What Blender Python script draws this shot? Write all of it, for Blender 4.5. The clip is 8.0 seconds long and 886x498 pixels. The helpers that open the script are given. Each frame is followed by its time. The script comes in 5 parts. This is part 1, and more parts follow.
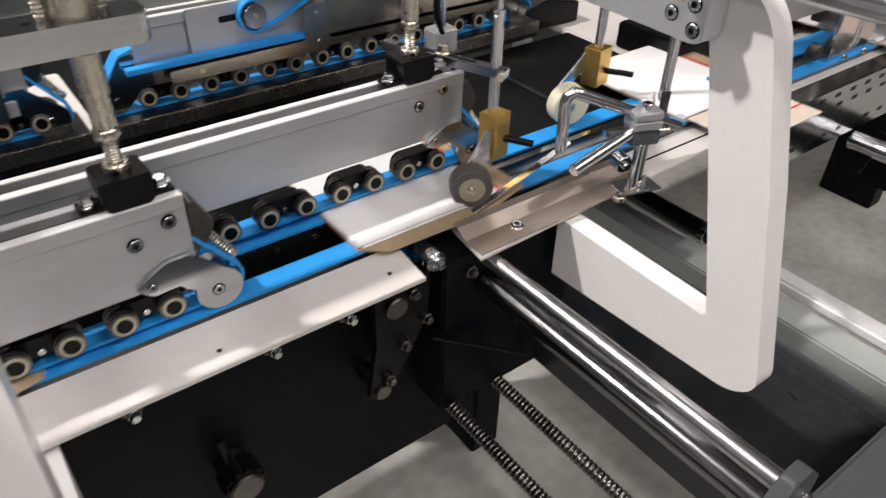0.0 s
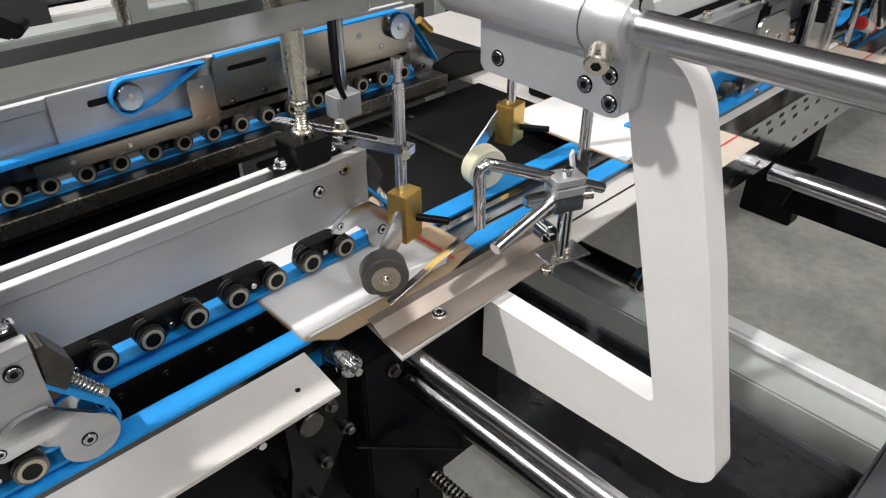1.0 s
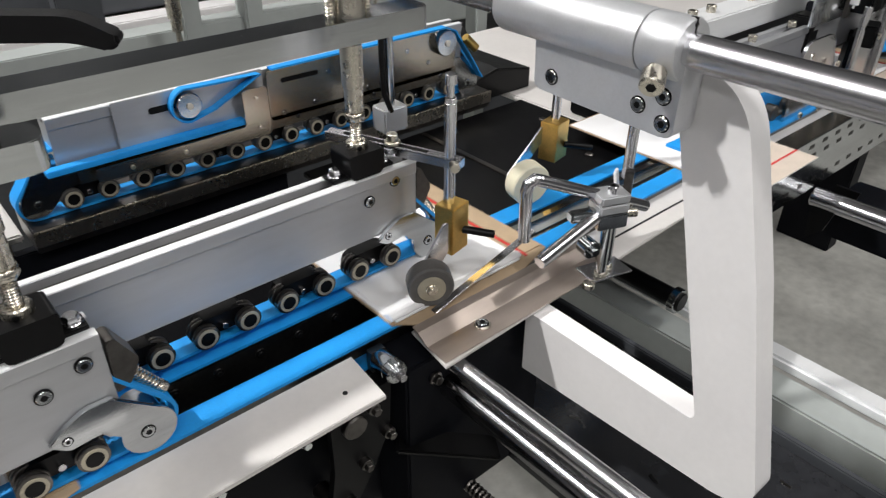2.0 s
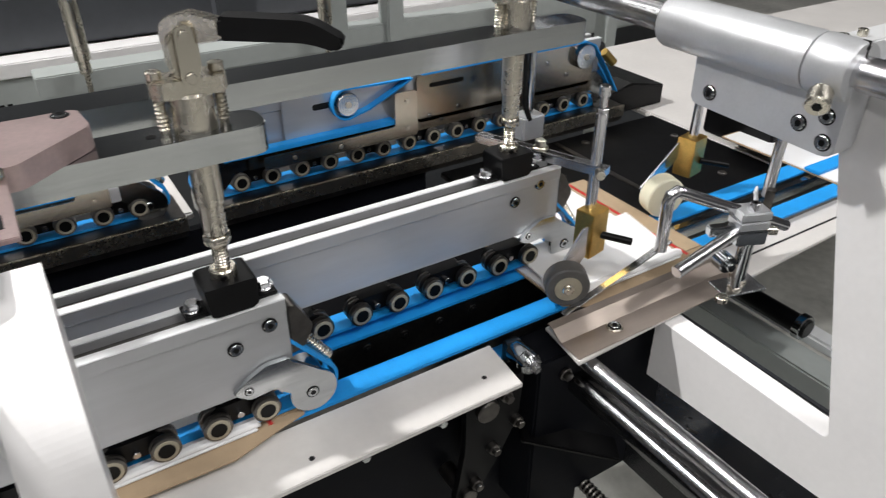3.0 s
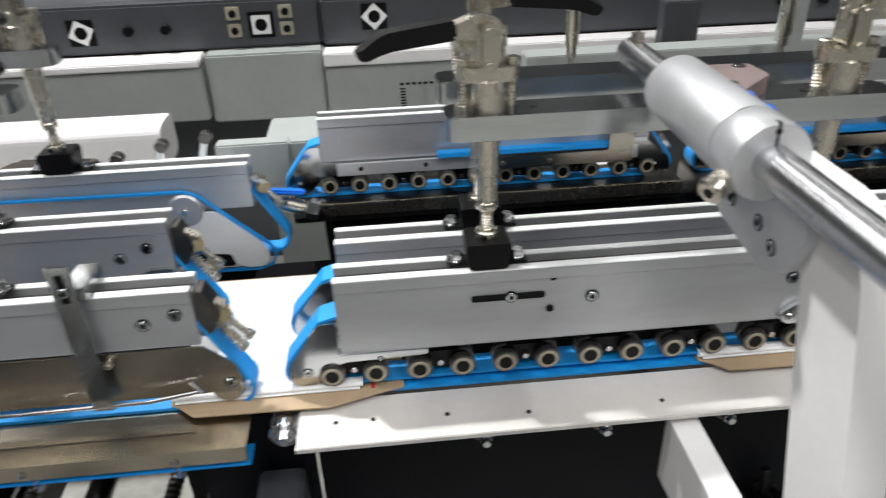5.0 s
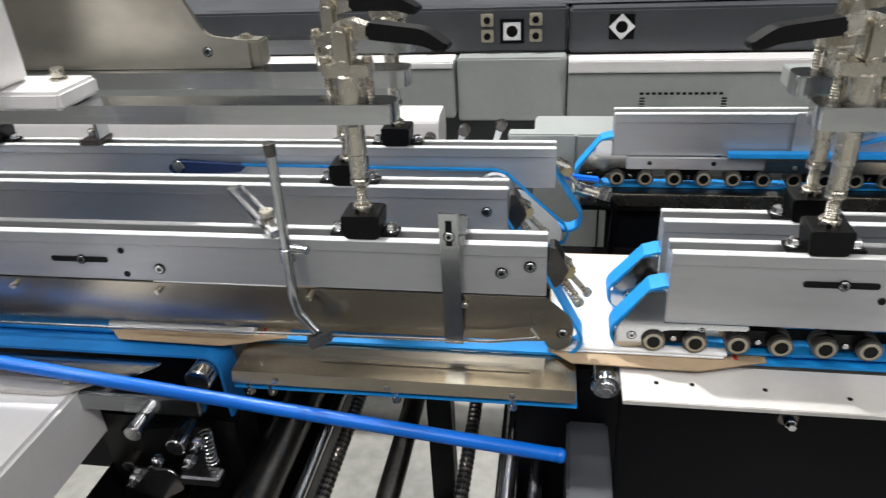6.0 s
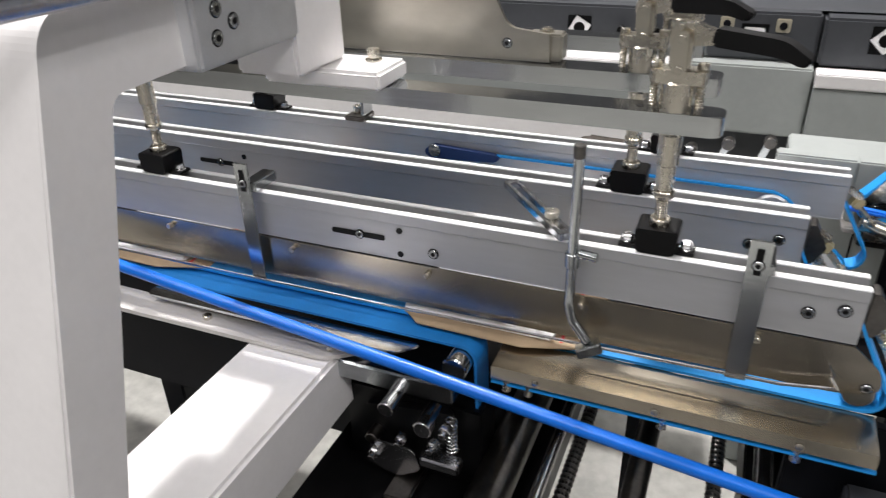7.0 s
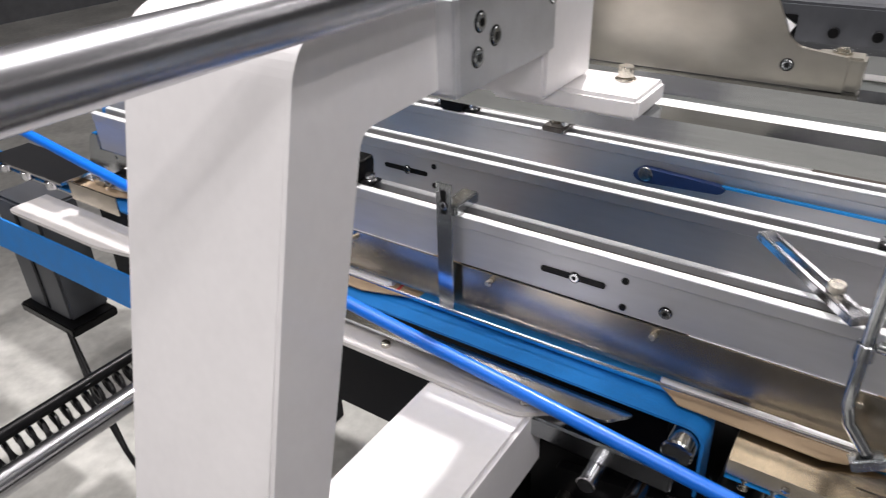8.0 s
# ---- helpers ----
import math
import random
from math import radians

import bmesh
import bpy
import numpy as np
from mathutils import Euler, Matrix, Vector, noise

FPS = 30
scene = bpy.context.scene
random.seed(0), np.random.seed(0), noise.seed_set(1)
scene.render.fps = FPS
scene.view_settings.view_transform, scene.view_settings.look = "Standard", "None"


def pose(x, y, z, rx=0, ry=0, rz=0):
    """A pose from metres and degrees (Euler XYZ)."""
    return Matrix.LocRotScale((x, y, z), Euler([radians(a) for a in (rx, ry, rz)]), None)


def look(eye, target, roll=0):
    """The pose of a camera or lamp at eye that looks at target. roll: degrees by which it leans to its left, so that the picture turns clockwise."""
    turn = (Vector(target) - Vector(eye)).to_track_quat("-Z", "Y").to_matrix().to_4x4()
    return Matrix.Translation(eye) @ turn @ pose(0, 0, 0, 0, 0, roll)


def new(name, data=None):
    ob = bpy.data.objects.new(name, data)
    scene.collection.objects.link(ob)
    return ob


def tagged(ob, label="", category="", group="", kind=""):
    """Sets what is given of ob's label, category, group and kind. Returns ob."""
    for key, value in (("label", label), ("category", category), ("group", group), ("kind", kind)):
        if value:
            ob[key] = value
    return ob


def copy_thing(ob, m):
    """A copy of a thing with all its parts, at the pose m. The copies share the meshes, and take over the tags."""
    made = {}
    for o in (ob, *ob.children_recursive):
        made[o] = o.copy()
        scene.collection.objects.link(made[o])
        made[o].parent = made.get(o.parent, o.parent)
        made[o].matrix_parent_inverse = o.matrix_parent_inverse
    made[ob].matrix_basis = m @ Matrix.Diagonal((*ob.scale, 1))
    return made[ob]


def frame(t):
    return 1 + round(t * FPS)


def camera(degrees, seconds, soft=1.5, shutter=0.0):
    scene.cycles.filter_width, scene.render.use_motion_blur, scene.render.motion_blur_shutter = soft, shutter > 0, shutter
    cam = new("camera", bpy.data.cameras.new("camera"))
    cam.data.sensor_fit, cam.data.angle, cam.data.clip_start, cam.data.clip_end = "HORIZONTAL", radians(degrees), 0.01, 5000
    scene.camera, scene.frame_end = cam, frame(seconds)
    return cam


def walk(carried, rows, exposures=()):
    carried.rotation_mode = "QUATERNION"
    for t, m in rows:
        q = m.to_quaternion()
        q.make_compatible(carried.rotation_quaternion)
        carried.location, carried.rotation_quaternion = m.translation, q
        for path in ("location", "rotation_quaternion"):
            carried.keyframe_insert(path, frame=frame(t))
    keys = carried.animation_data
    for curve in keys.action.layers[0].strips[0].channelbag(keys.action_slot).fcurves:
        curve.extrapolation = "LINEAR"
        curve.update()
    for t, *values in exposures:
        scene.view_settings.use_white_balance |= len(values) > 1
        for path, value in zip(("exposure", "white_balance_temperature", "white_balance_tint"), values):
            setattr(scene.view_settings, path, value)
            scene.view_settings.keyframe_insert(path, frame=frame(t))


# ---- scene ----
cam = camera(63.8, 8.0, soft=1.2, shutter=0.25)
PATH = [
    (0, (0.561, 0.776, 1.435), (1.541, 2.051, 0.246), 1.5),
    (0.5, (0.631, 0.838, 1.44), (1.759, 2.034, 0.301), 1.1),
    (1, (0.655, 0.853, 1.439), (1.807, 2.049, 0.326), 0.1),
    (1.2, (0.657, 0.856, 1.438), (1.809, 2.05, 0.322), 0.1),
    (2.3, (0.604, 0.853, 1.453), (1.662, 2.173, 0.386), 0.6),
    (2.5, (0.588, 0.852, 1.457), (1.591, 2.215, 0.39), 0.2),
    (3, (0.548, 0.846, 1.461), (1.453, 2.283, 0.405), 0.1),
    (3.5, (0.482, 0.837, 1.46), (1.183, 2.398, 0.424), -0.3),
    (4, (0.388, 0.827, 1.459), (0.889, 2.471, 0.436), -0.4),
    (4.5, (0.309, 0.799, 1.464), (0.712, 2.467, 0.437), 0.5),
    (5, (0.202, 0.745, 1.474), (0.345, 2.466, 0.466), -1.8),
    (5.2, (0.146, 0.714, 1.477), (0.156, 2.447, 0.479), -2.9),
    (6.3, (-0.05, 0.612, 1.481), (-0.492, 2.32, 0.539), -2.4),
    (6.5, (-0.085, 0.604, 1.484), (-0.638, 2.279, 0.54), -2.0),
    (7, (-0.174, 0.622, 1.489), (-0.88, 2.226, 0.525), -1.9),
    (7.5, (-0.272, 0.683, 1.49), (-1.121, 2.204, 0.506), -2.2),
    (8, (-0.359, 0.704, 1.492), (-1.338, 2.131, 0.49), -1.7),
]
EXPOSURES = [(0, -0.47, 6850, 14), (1, -0.47, 6620, 10), (2.5, -0.5, 6500, 10), (4.5, -0.5, 6430, 8), (6.5, -0.4, 6520, 10), (7.2, -0.36, 6560, 13), (8, -0.36, 6520, 15)]
walk(cam, [(t, look(eye, target, roll)) for t, eye, target, roll in PATH], EXPOSURES)

# ---- light ----
world = bpy.data.worlds.new("hall_air")
scene.world = world
world.use_nodes = True
world.node_tree.nodes["Background"].inputs[0].default_value = (0.8, 0.86, 0.95, 1)
world.node_tree.nodes["Background"].inputs[1].default_value = 0.35


def lamp(name, kind, m, energy, size=0.0, size_y=0.0, color=(1, 1, 1), spot=60):
    data = bpy.data.lights.new(name, kind)
    data.energy, data.color = energy, color
    if kind == "AREA":
        data.shape, data.size, data.size_y = "RECTANGLE", size, size_y
    else:
        data.shadow_soft_size = size
    if kind == "SPOT":
        data.spot_size, data.spot_blend = radians(spot), 0.3
    ob = new(name, data)
    ob.matrix_world = m
    return ob


for lx, share in ((-3.4, 1.38), (-0.6, 1.28), (2.2, 0.9), (5.0, 0.85)):
    for ly, power, run in ((-1.7, 86, 3.6), (6.6, 46, 4.4)):
        lamp("ceiling_lamp", "AREA", pose(lx, ly, 4.93), power * share, 0.55, run, (1.0, 0.978, 0.958))
lamp("high_bay_lamp", "SPOT", look((-1.15, 3.0, 4.8), (0.7, 1.4, 0.9)), 1200, 0.1, 0, (1, 0.985, 0.965), 95)
lamp("high_bay_lamp", "SPOT", look((2.9, -0.9, 4.8), (1.6, 0.9, 0.2)), 280, 0.12, 0, (1, 0.985, 0.965), 75)
lamp("laser_pointer_lamp", "SPOT", pose(1.302, 1.69, 0.75), 3.0, 0.002, 0, (1, 0.01, 0.06), 3)
# Unseen spot added to brighten the floor on the left.
lamp("high_bay_lamp", "SPOT", look((-2.3, 1.15, 4.8), (-1.0, 1.1, 0.0)), 280, 0.12, 0, (1, 0.985, 0.965), 52)

# ---- materials ----
MATS = {}


def mat(name, color, rough=0.5, metal=0.0, vary=0.12, scale=30.0, bump=0.0, stretch=(1, 1, 1), spec=0.5, emit=0.0, dark=None, coat=0.0, gloss_vary=1.0):
    """A surface with variation at two scales in colour and gloss."""
    m = bpy.data.materials.new(name)
    m.use_nodes = True
    nt = m.node_tree
    b = nt.nodes["Principled BSDF"]
    b.inputs["Metallic"].default_value = metal
    b.inputs["Specular IOR Level"].default_value = spec
    b.inputs["Coat Weight"].default_value = coat
    tc = nt.nodes.new("ShaderNodeTexCoord")
    mp = nt.nodes.new("ShaderNodeMapping")
    mp.inputs["Scale"].default_value = stretch
    nt.links.new(tc.outputs["Object"], mp.inputs[0])
    n1 = nt.nodes.new("ShaderNodeTexNoise")
    n1.inputs["Scale"].default_value, n1.inputs["Detail"].default_value = scale, 5
    n2 = nt.nodes.new("ShaderNodeTexNoise")
    n2.inputs["Scale"].default_value, n2.inputs["Detail"].default_value = scale * 9, 3
    nt.links.new(mp.outputs[0], n1.inputs[0])
    nt.links.new(mp.outputs[0], n2.inputs[0])
    mix = nt.nodes.new("ShaderNodeMix")
    mix.inputs[0].default_value = 0.35
    nt.links.new(n1.outputs[0], mix.inputs[2])
    nt.links.new(n2.outputs[0], mix.inputs[3])
    ramp = nt.nodes.new("ShaderNodeMix")
    ramp.data_type = "RGBA"
    lo = dark or tuple(c * (1 - vary) for c in color)
    hi = tuple(min(1, c * (1 + vary * 0.6)) for c in color)
    ramp.inputs[6].default_value, ramp.inputs[7].default_value = (*lo, 1), (*hi, 1)
    mr = nt.nodes.new("ShaderNodeMapRange")
    mr.inputs[1].default_value, mr.inputs[2].default_value = 0.34, 0.66
    nt.links.new(mix.outputs[0], mr.inputs[0])
    nt.links.new(mr.outputs[0], ramp.inputs[0])
    nt.links.new(ramp.outputs[2], b.inputs["Base Color"])
    rr = nt.nodes.new("ShaderNodeMapRange")
    rr.inputs[3].default_value, rr.inputs[4].default_value = max(0.03, rough * (1 - 0.25 * gloss_vary)), min(1, rough * (1 + 0.3 * gloss_vary))
    nt.links.new(mix.outputs[0], rr.inputs[0])
    nt.links.new(rr.outputs[0], b.inputs["Roughness"])
    if bump:
        bp = nt.nodes.new("ShaderNodeBump")
        bp.inputs["Strength"].default_value, bp.inputs["Distance"].default_value = bump, 0.002
        nt.links.new(n2.outputs[0], bp.inputs["Height"])
        nt.links.new(bp.outputs[0], b.inputs["Normal"])
    if emit:
        b.inputs["Emission Color"].default_value = (*color, 1)
        b.inputs["Emission Strength"].default_value = emit
    MATS[name] = m
    return m


ALU = mat("anodised_aluminium", (0.55, 0.56, 0.58), 0.42, 0.75, 0.08, 14, 0.05, (0.2, 1, 1))
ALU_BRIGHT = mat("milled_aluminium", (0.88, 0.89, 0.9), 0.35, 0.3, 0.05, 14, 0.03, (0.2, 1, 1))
SILVER = mat("silver_casting", (0.72, 0.73, 0.75), 0.38, 0.7, 0.06, 40, 0.05)
STEEL = mat("ground_steel", (0.51, 0.53, 0.54), 0.15, 1.0, 0.16, 26, 0.02, (0.12, 1, 1))
TAN_STEEL = mat("tinted_stainless", (0.42, 0.38, 0.315), 0.24, 1.0, 0.2, 8, 0.02, (0.2, 1, 1))
CHROME = mat("chrome", (0.66, 0.66, 0.68), 0.19, 1.0, 0.05, 9, gloss_vary=0.5)
SHAFT = mat("ground_chrome_shaft", (0.6, 0.6, 0.62), 0.27, 1.0, 0.02, 4, gloss_vary=0.1)
NICKEL = mat("nickel_plate", (0.64, 0.6, 0.52), 0.27, 1.0, 0.06, 20, 0.0, gloss_vary=0.5)
DARKSTEEL = mat("blued_steel", (0.16, 0.15, 0.14), 0.3, 1.0, 0.3, 16)
BRASS = mat("brass", (0.78, 0.52, 0.16), 0.36, 1.0, 0.2, 40, 0.02)
BLACK = mat("black_oxide", (0.0035, 0.0035, 0.004), 0.34, 0.0, 0.3, 40, spec=0.2)
RUBBERBLACK = mat("black_plastic_grip", (0.004, 0.004, 0.0045), 0.42, 0, 0.2, 40, spec=0.25)
DARKGREY = mat("dark_grey_paint", (0.0055, 0.006, 0.0085), 0.5, 0, 0.2, 14, 0.04, spec=0.12)
BLUE = mat("blue_belt", (0.008, 0.29, 0.74), 0.55, 0, 0.1, 40, 0.1)
# The blue belt again, with the shadow on it put into the colour.
SHADEBLUE = mat("blue_belt_shaded", (0.006, 0.19, 0.56), 0.6, 0, 0.12, 30, 0.1)
BLUETUBE = mat("blue_hose", (0.002, 0.15, 0.68), 0.32, 0, 0.06, 30)
WHITE = mat("white_paint", (0.85, 0.835, 0.835), 0.35, 0, 0.04, 12, 0.03, coat=0.2)
PLATEWHITE = mat("pale_steel_plate", (0.66, 0.635, 0.615), 0.4, 0.1, 0.06, 12, 0.03)
FOLDTAN = mat("worn_tan_sheet", (0.47, 0.4, 0.35), 0.36, 0.75, 0.18, 7, 0.04, (0.25, 1, 1))
MATTEBLACK = mat("matte_black_paint", (0.004, 0.004, 0.005), 0.8, 0, 0.3, 12, 0.05, spec=0.08)
AMBER = mat("yellowed_nylon", (0.34, 0.29, 0.16), 0.35, 0, 0.15, 60, coat=0.3)
PANGREY = mat("oily_dark_pan", (0.02, 0.021, 0.024), 0.22, 0, 0.5, 6, 0.02, spec=0.6)
# Kraft board once more, with the bright light on it put into the colour.
LITKRAFT = mat("kraft_board_lit", (0.62, 0.53, 0.45), 0.6, 0, 0.08, 40, 0.05)
SMUDGED = mat("smudged_stainless", (0.58, 0.55, 0.48), 0.3, 1.0, 0.16, 5, 0.0, (0.6, 1, 1), gloss_vary=0.4)
RAG = mat("oily_brown_cloth", (0.045, 0.036, 0.028), 0.9, 0, 0.5, 60, 0.6)
# Chrome whose dark surroundings are put into the base colour.
DARKSHAFT = mat("dark_reflection_chrome", (0.3, 0.3, 0.31), 0.16, 1.0, 0.05, 4, gloss_vary=0.2)
KRAFT = mat("kraft_board", (0.42, 0.31, 0.2), 0.75, 0, 0.1, 60, 0.1)
CARD = mat("coated_white_board", (0.86, 0.86, 0.87), 0.45, 0, 0.02, 30)
RED = mat("red_print", (0.6, 0.03, 0.03), 0.5, 0, 0.05)
SEAL = mat("bearing_seal", (0.5, 0.46, 0.36), 0.4, 0.4, 0.15, 60)
GREYRUB = mat("grey_rubber", (0.12, 0.115, 0.11), 0.6, 0, 0.2, 50, 0.1)
IVORY = mat("ivory_nylon", (0.8, 0.76, 0.58), 0.45, 0, 0.05, 40)
CONCRETE = mat("sealed_floor", (0.54, 0.535, 0.5), 0.32, 0, 0.32, 3.2, 0.02)
MACHGREY = mat("grey_machine_paint", (0.055, 0.059, 0.067), 0.45, 0, 0.12, 6, 0.03)
CABINET = mat("pale_cabinet_paint", (0.37, 0.395, 0.385), 0.4, 0, 0.08, 5, 0.03)
WALLMAT = mat("hall_wall_paint", (0.15, 0.155, 0.165), 0.7, 0, 0.3, 1.2)
CEILMAT = mat("hall_ceiling", (0.3, 0.3, 0.31), 0.8, 0, 0.1, 2)
# Steel with a reddish reflection put into its base colour.
REDSTEEL = mat("red_reflection_steel", (0.58, 0.45, 0.44), 0.3, 0.7, 0.15, 30)
# Dark tone for the added sheets that the bars reflect.
SHEETBLUE = mat("blue_black_reflection_sheet", (0.012, 0.016, 0.026), 0.6, 0, 0.4, 8, 0.2)
# Blue belt behind the beams, darkened in colour for the shadow there.
DARKSHADEBLUE = mat("blue_belt_dark_shade", (0.008, 0.03, 0.12), 0.5, 0, 0.1, 40, 0.1)


# ---- mesh building ----
class Shape:
    """Collects geometry in world metres for one mesh."""

    def __init__(self):
        self.bm = bmesh.new()

    def box(self, x0, x1, y0, y1, z0, z1, bevel=0.0, turn=None):
        vs = [self.bm.verts.new((x, y, z)) for x in (x0, x1) for y in (y0, y1) for z in (z0, z1)]
        fs = [self.bm.faces.new([vs[k] for k in q]) for q in ((0, 1, 3, 2), (4, 6, 7, 5), (0, 4, 5, 1), (2, 3, 7, 6), (0, 2, 6, 4), (1, 5, 7, 3))]
        if bevel:
            es = list({e for f in fs for e in f.edges})
            vs = list({v for g in (bmesh.ops.bevel(self.bm, geom=es, offset=bevel, segments=2, affect="EDGES", clamp_overlap=True)["faces"], fs) for f in g if f.is_valid for v in f.verts})
        if turn is not None:
            bmesh.ops.transform(self.bm, matrix=turn, verts=[v for v in vs if v.is_valid])
        return self

    def prism(self, outline, axis, a, b, bevel=0.0):
        """An outline of (u, v) drawn along an axis: x takes (y, z), y takes (x, z), z takes (x, y)."""
        put = {"x": lambda u, v, w: (w, u, v), "y": lambda u, v, w: (u, w, v), "z": lambda u, v, w: (u, v, w)}[axis]
        lo = [self.bm.verts.new(put(u, v, a)) for u, v in outline]
        hi = [self.bm.verts.new(put(u, v, b)) for u, v in outline]
        n = len(outline)
        fs = [self.bm.faces.new(lo), self.bm.faces.new(list(reversed(hi)))]
        for k in range(n):
            fs.append(self.bm.faces.new((lo[k], hi[k], hi[(k + 1) % n], lo[(k + 1) % n])))
        if bevel:
            es = list({e for f in fs[:2] for e in f.edges})
            bmesh.ops.bevel(self.bm, geom=es, offset=bevel, segments=2, affect="EDGES", clamp_overlap=True)
        return self

    def ring(self, p, q, radii, seg=24):
        """A solid of turning from p to q: radii are (way along, radius)."""
        p, q = Vector(p), Vector(q)
        d = q - p
        turn = d.to_track_quat("Z", "Y").to_matrix()
        loops = []
        for s, r in radii:
            c = p + d * s
            loops.append([self.bm.verts.new(c + turn @ Vector((r * math.cos(2 * math.pi * k / seg), r * math.sin(2 * math.pi * k / seg), 0))) for k in range(seg)])
        for lo, hi in zip(loops, loops[1:]):
            for k in range(seg):
                f = self.bm.faces.new((lo[k], lo[(k + 1) % seg], hi[(k + 1) % seg], hi[k]))
                f.smooth = True
        self.bm.faces.new(list(reversed(loops[0])))
        self.bm.faces.new(loops[-1])
        return self

    def rod(self, p, q, r, seg=20, chamfer=0.0):
        n = (Vector(q) - Vector(p)).length
        c = min(0.45, (chamfer or r * 0.12) / n)
        k = r - (chamfer or r * 0.12)
        return self.ring(p, q, ((0, k), (c, r), (1 - c, r), (1, k)), seg)

    def pipe(self, points, r, seg=12):
        """A round bar bent through the points."""
        raw = [Vector(p) for p in points]
        pts = [raw[0]]
        for a, b in zip(raw, raw[1:]):
            d = b - a
            if d.length > 5 * r:
                pts += [a + d.normalized() * 1.2 * r, b - d.normalized() * 1.2 * r]
            pts.append(b)
        loops, up = [], None
        for k, p in enumerate(pts):
            d = (pts[min(k + 1, len(pts) - 1)] - pts[max(k - 1, 0)]).normalized()
            side = d.cross(up if up is not None else (Vector((0, 0, 1)) if abs(d.z) < 0.9 else Vector((1, 0, 0)))).normalized()
            up = side.cross(d).normalized()
            loops.append([self.bm.verts.new(p + r * (side * math.cos(2 * math.pi * j / seg) + up * math.sin(2 * math.pi * j / seg))) for j in range(seg)])
        for lo, hi in zip(loops, loops[1:]):
            for j in range(seg):
                f = self.bm.faces.new((lo[j], lo[(j + 1) % seg], hi[(j + 1) % seg], hi[j]))
                f.smooth = True
        self.bm.faces.new(loops[0])
        self.bm.faces.new(list(reversed(loops[-1])))
        return self

    def band(self, path, y0, y1, thick, closed=True):
        """A flat belt along a path of (x, z), as wide as y0 to y1, thick to the outside."""
        n = len(path)
        inner, outer = [], []
        for k, (x, z) in enumerate(path):
            a = Vector(path[k - 1] if closed or k else path[k])
            b = Vector(path[(k + 1) % n] if closed or k < n - 1 else path[k])
            d = (b - a).normalized()
            o = Vector((d.y, -d.x)) * thick
            inner.append([self.bm.verts.new((x, y, z)) for y in (y0, y1)])
            outer.append([self.bm.verts.new((x + o.x, y, z + o.y)) for y in (y0, y1)])
        for k in range(n if closed else n - 1):
            j = (k + 1) % n
            quads = ((inner[k][0], inner[k][1], inner[j][1], inner[j][0]), (outer[k][1], outer[k][0], outer[j][0], outer[j][1]),
                     (outer[k][0], inner[k][0], inner[j][0], outer[j][0]), (inner[k][1], outer[k][1], outer[j][1], inner[j][1]))
            for q in quads:
                f = self.bm.faces.new(q)
                f.smooth = False
        return self

    def hexhead(self, p, q, r):
        return self.ring(p, q, ((0, r), (0.85, r), (1, r * 0.85)), 6)


def rounded(points, radius, steps=5):
    """An outline with its corners rounded."""
    out = []
    n = len(points)
    for k in range(n):
        p, a, b = Vector(points[k]), Vector(points[k - 1]), Vector(points[(k + 1) % n])
        r = radius[k] if isinstance(radius, (list, tuple)) else radius
        if r <= 0:
            out.append(tuple(p))
            continue
        u, w = (a - p), (b - p)
        c = min(r, u.length * 0.48, w.length * 0.48)
        s, e = p + u.normalized() * c, p + w.normalized() * c
        for j in range(steps + 1):
            f = j / steps
            out.append(tuple((1 - f) ** 2 * s + 2 * f * (1 - f) * p + f * f * e))
    return out


def crisp(bm):
    """Outward faces, and hard edges where two faces meet at a clear angle."""
    bmesh.ops.recalc_face_normals(bm, faces=bm.faces)
    for e in bm.edges:
        if len(e.link_faces) == 2 and e.calc_face_angle() > 0.66:
            e.smooth = False


def thing(name, base, label, category, group="", kind=""):
    ob = new(name)
    ob.location = base
    ob["base"] = base
    return tagged(ob, label, category, group, kind)


def part(name, shape, material, parent, label=""):
    """One mesh under a thing or a part."""
    base = Vector(parent["base"])
    bm = shape.bm
    crisp(bm)
    bmesh.ops.translate(bm, vec=-base, verts=bm.verts)
    me = bpy.data.meshes.new(name)
    bm.to_mesh(me)
    bm.free()
    me.materials.append(material)
    ob = new(name, me)
    ob.parent = parent
    ob["base"] = tuple(base)
    return tagged(ob, label)


def solid(name, shape, material, label="", category="", kind="", group=""):
    """A thing that is one mesh."""
    bm = shape.bm
    crisp(bm)
    xs = [v.co for v in bm.verts]
    base = Vector(((min(v.x for v in xs) + max(v.x for v in xs)) / 2, (min(v.y for v in xs) + max(v.y for v in xs)) / 2, min(v.z for v in xs)))
    bmesh.ops.translate(bm, vec=-base, verts=bm.verts)
    me = bpy.data.meshes.new(name)
    bm.to_mesh(me)
    bm.free()
    me.materials.append(material)
    ob = new(name, me)
    ob.location = base
    return tagged(ob, label, category, group, kind)


def again(ob, parent, dx, dy, dz):
    """The same part once more under its thing, moved; it shares the mesh."""
    o = ob.copy()
    scene.collection.objects.link(o)
    o.parent = parent
    o.location = Vector(ob.location) + Vector((dx, dy, dz))
    for kid in ob.children:
        c = kid.copy()
        scene.collection.objects.link(c)
        c.parent = o
    return o


# ---- hall ----
solid("floor", Shape().box(-8, 9, -5, 10, -0.2, 0), CONCRETE, "pale sealed concrete hall floor", "floor", "structure")
solid("ceiling", Shape().box(-8, 9, -5, 10, 5.0, 5.2), CEILMAT, "grey hall ceiling", "ceiling", "structure")
solid("wall_north", Shape().box(-8, 9, 10.002, 10.2, 0, 5), WALLMAT, "plain grey hall wall", "wall", "structure")
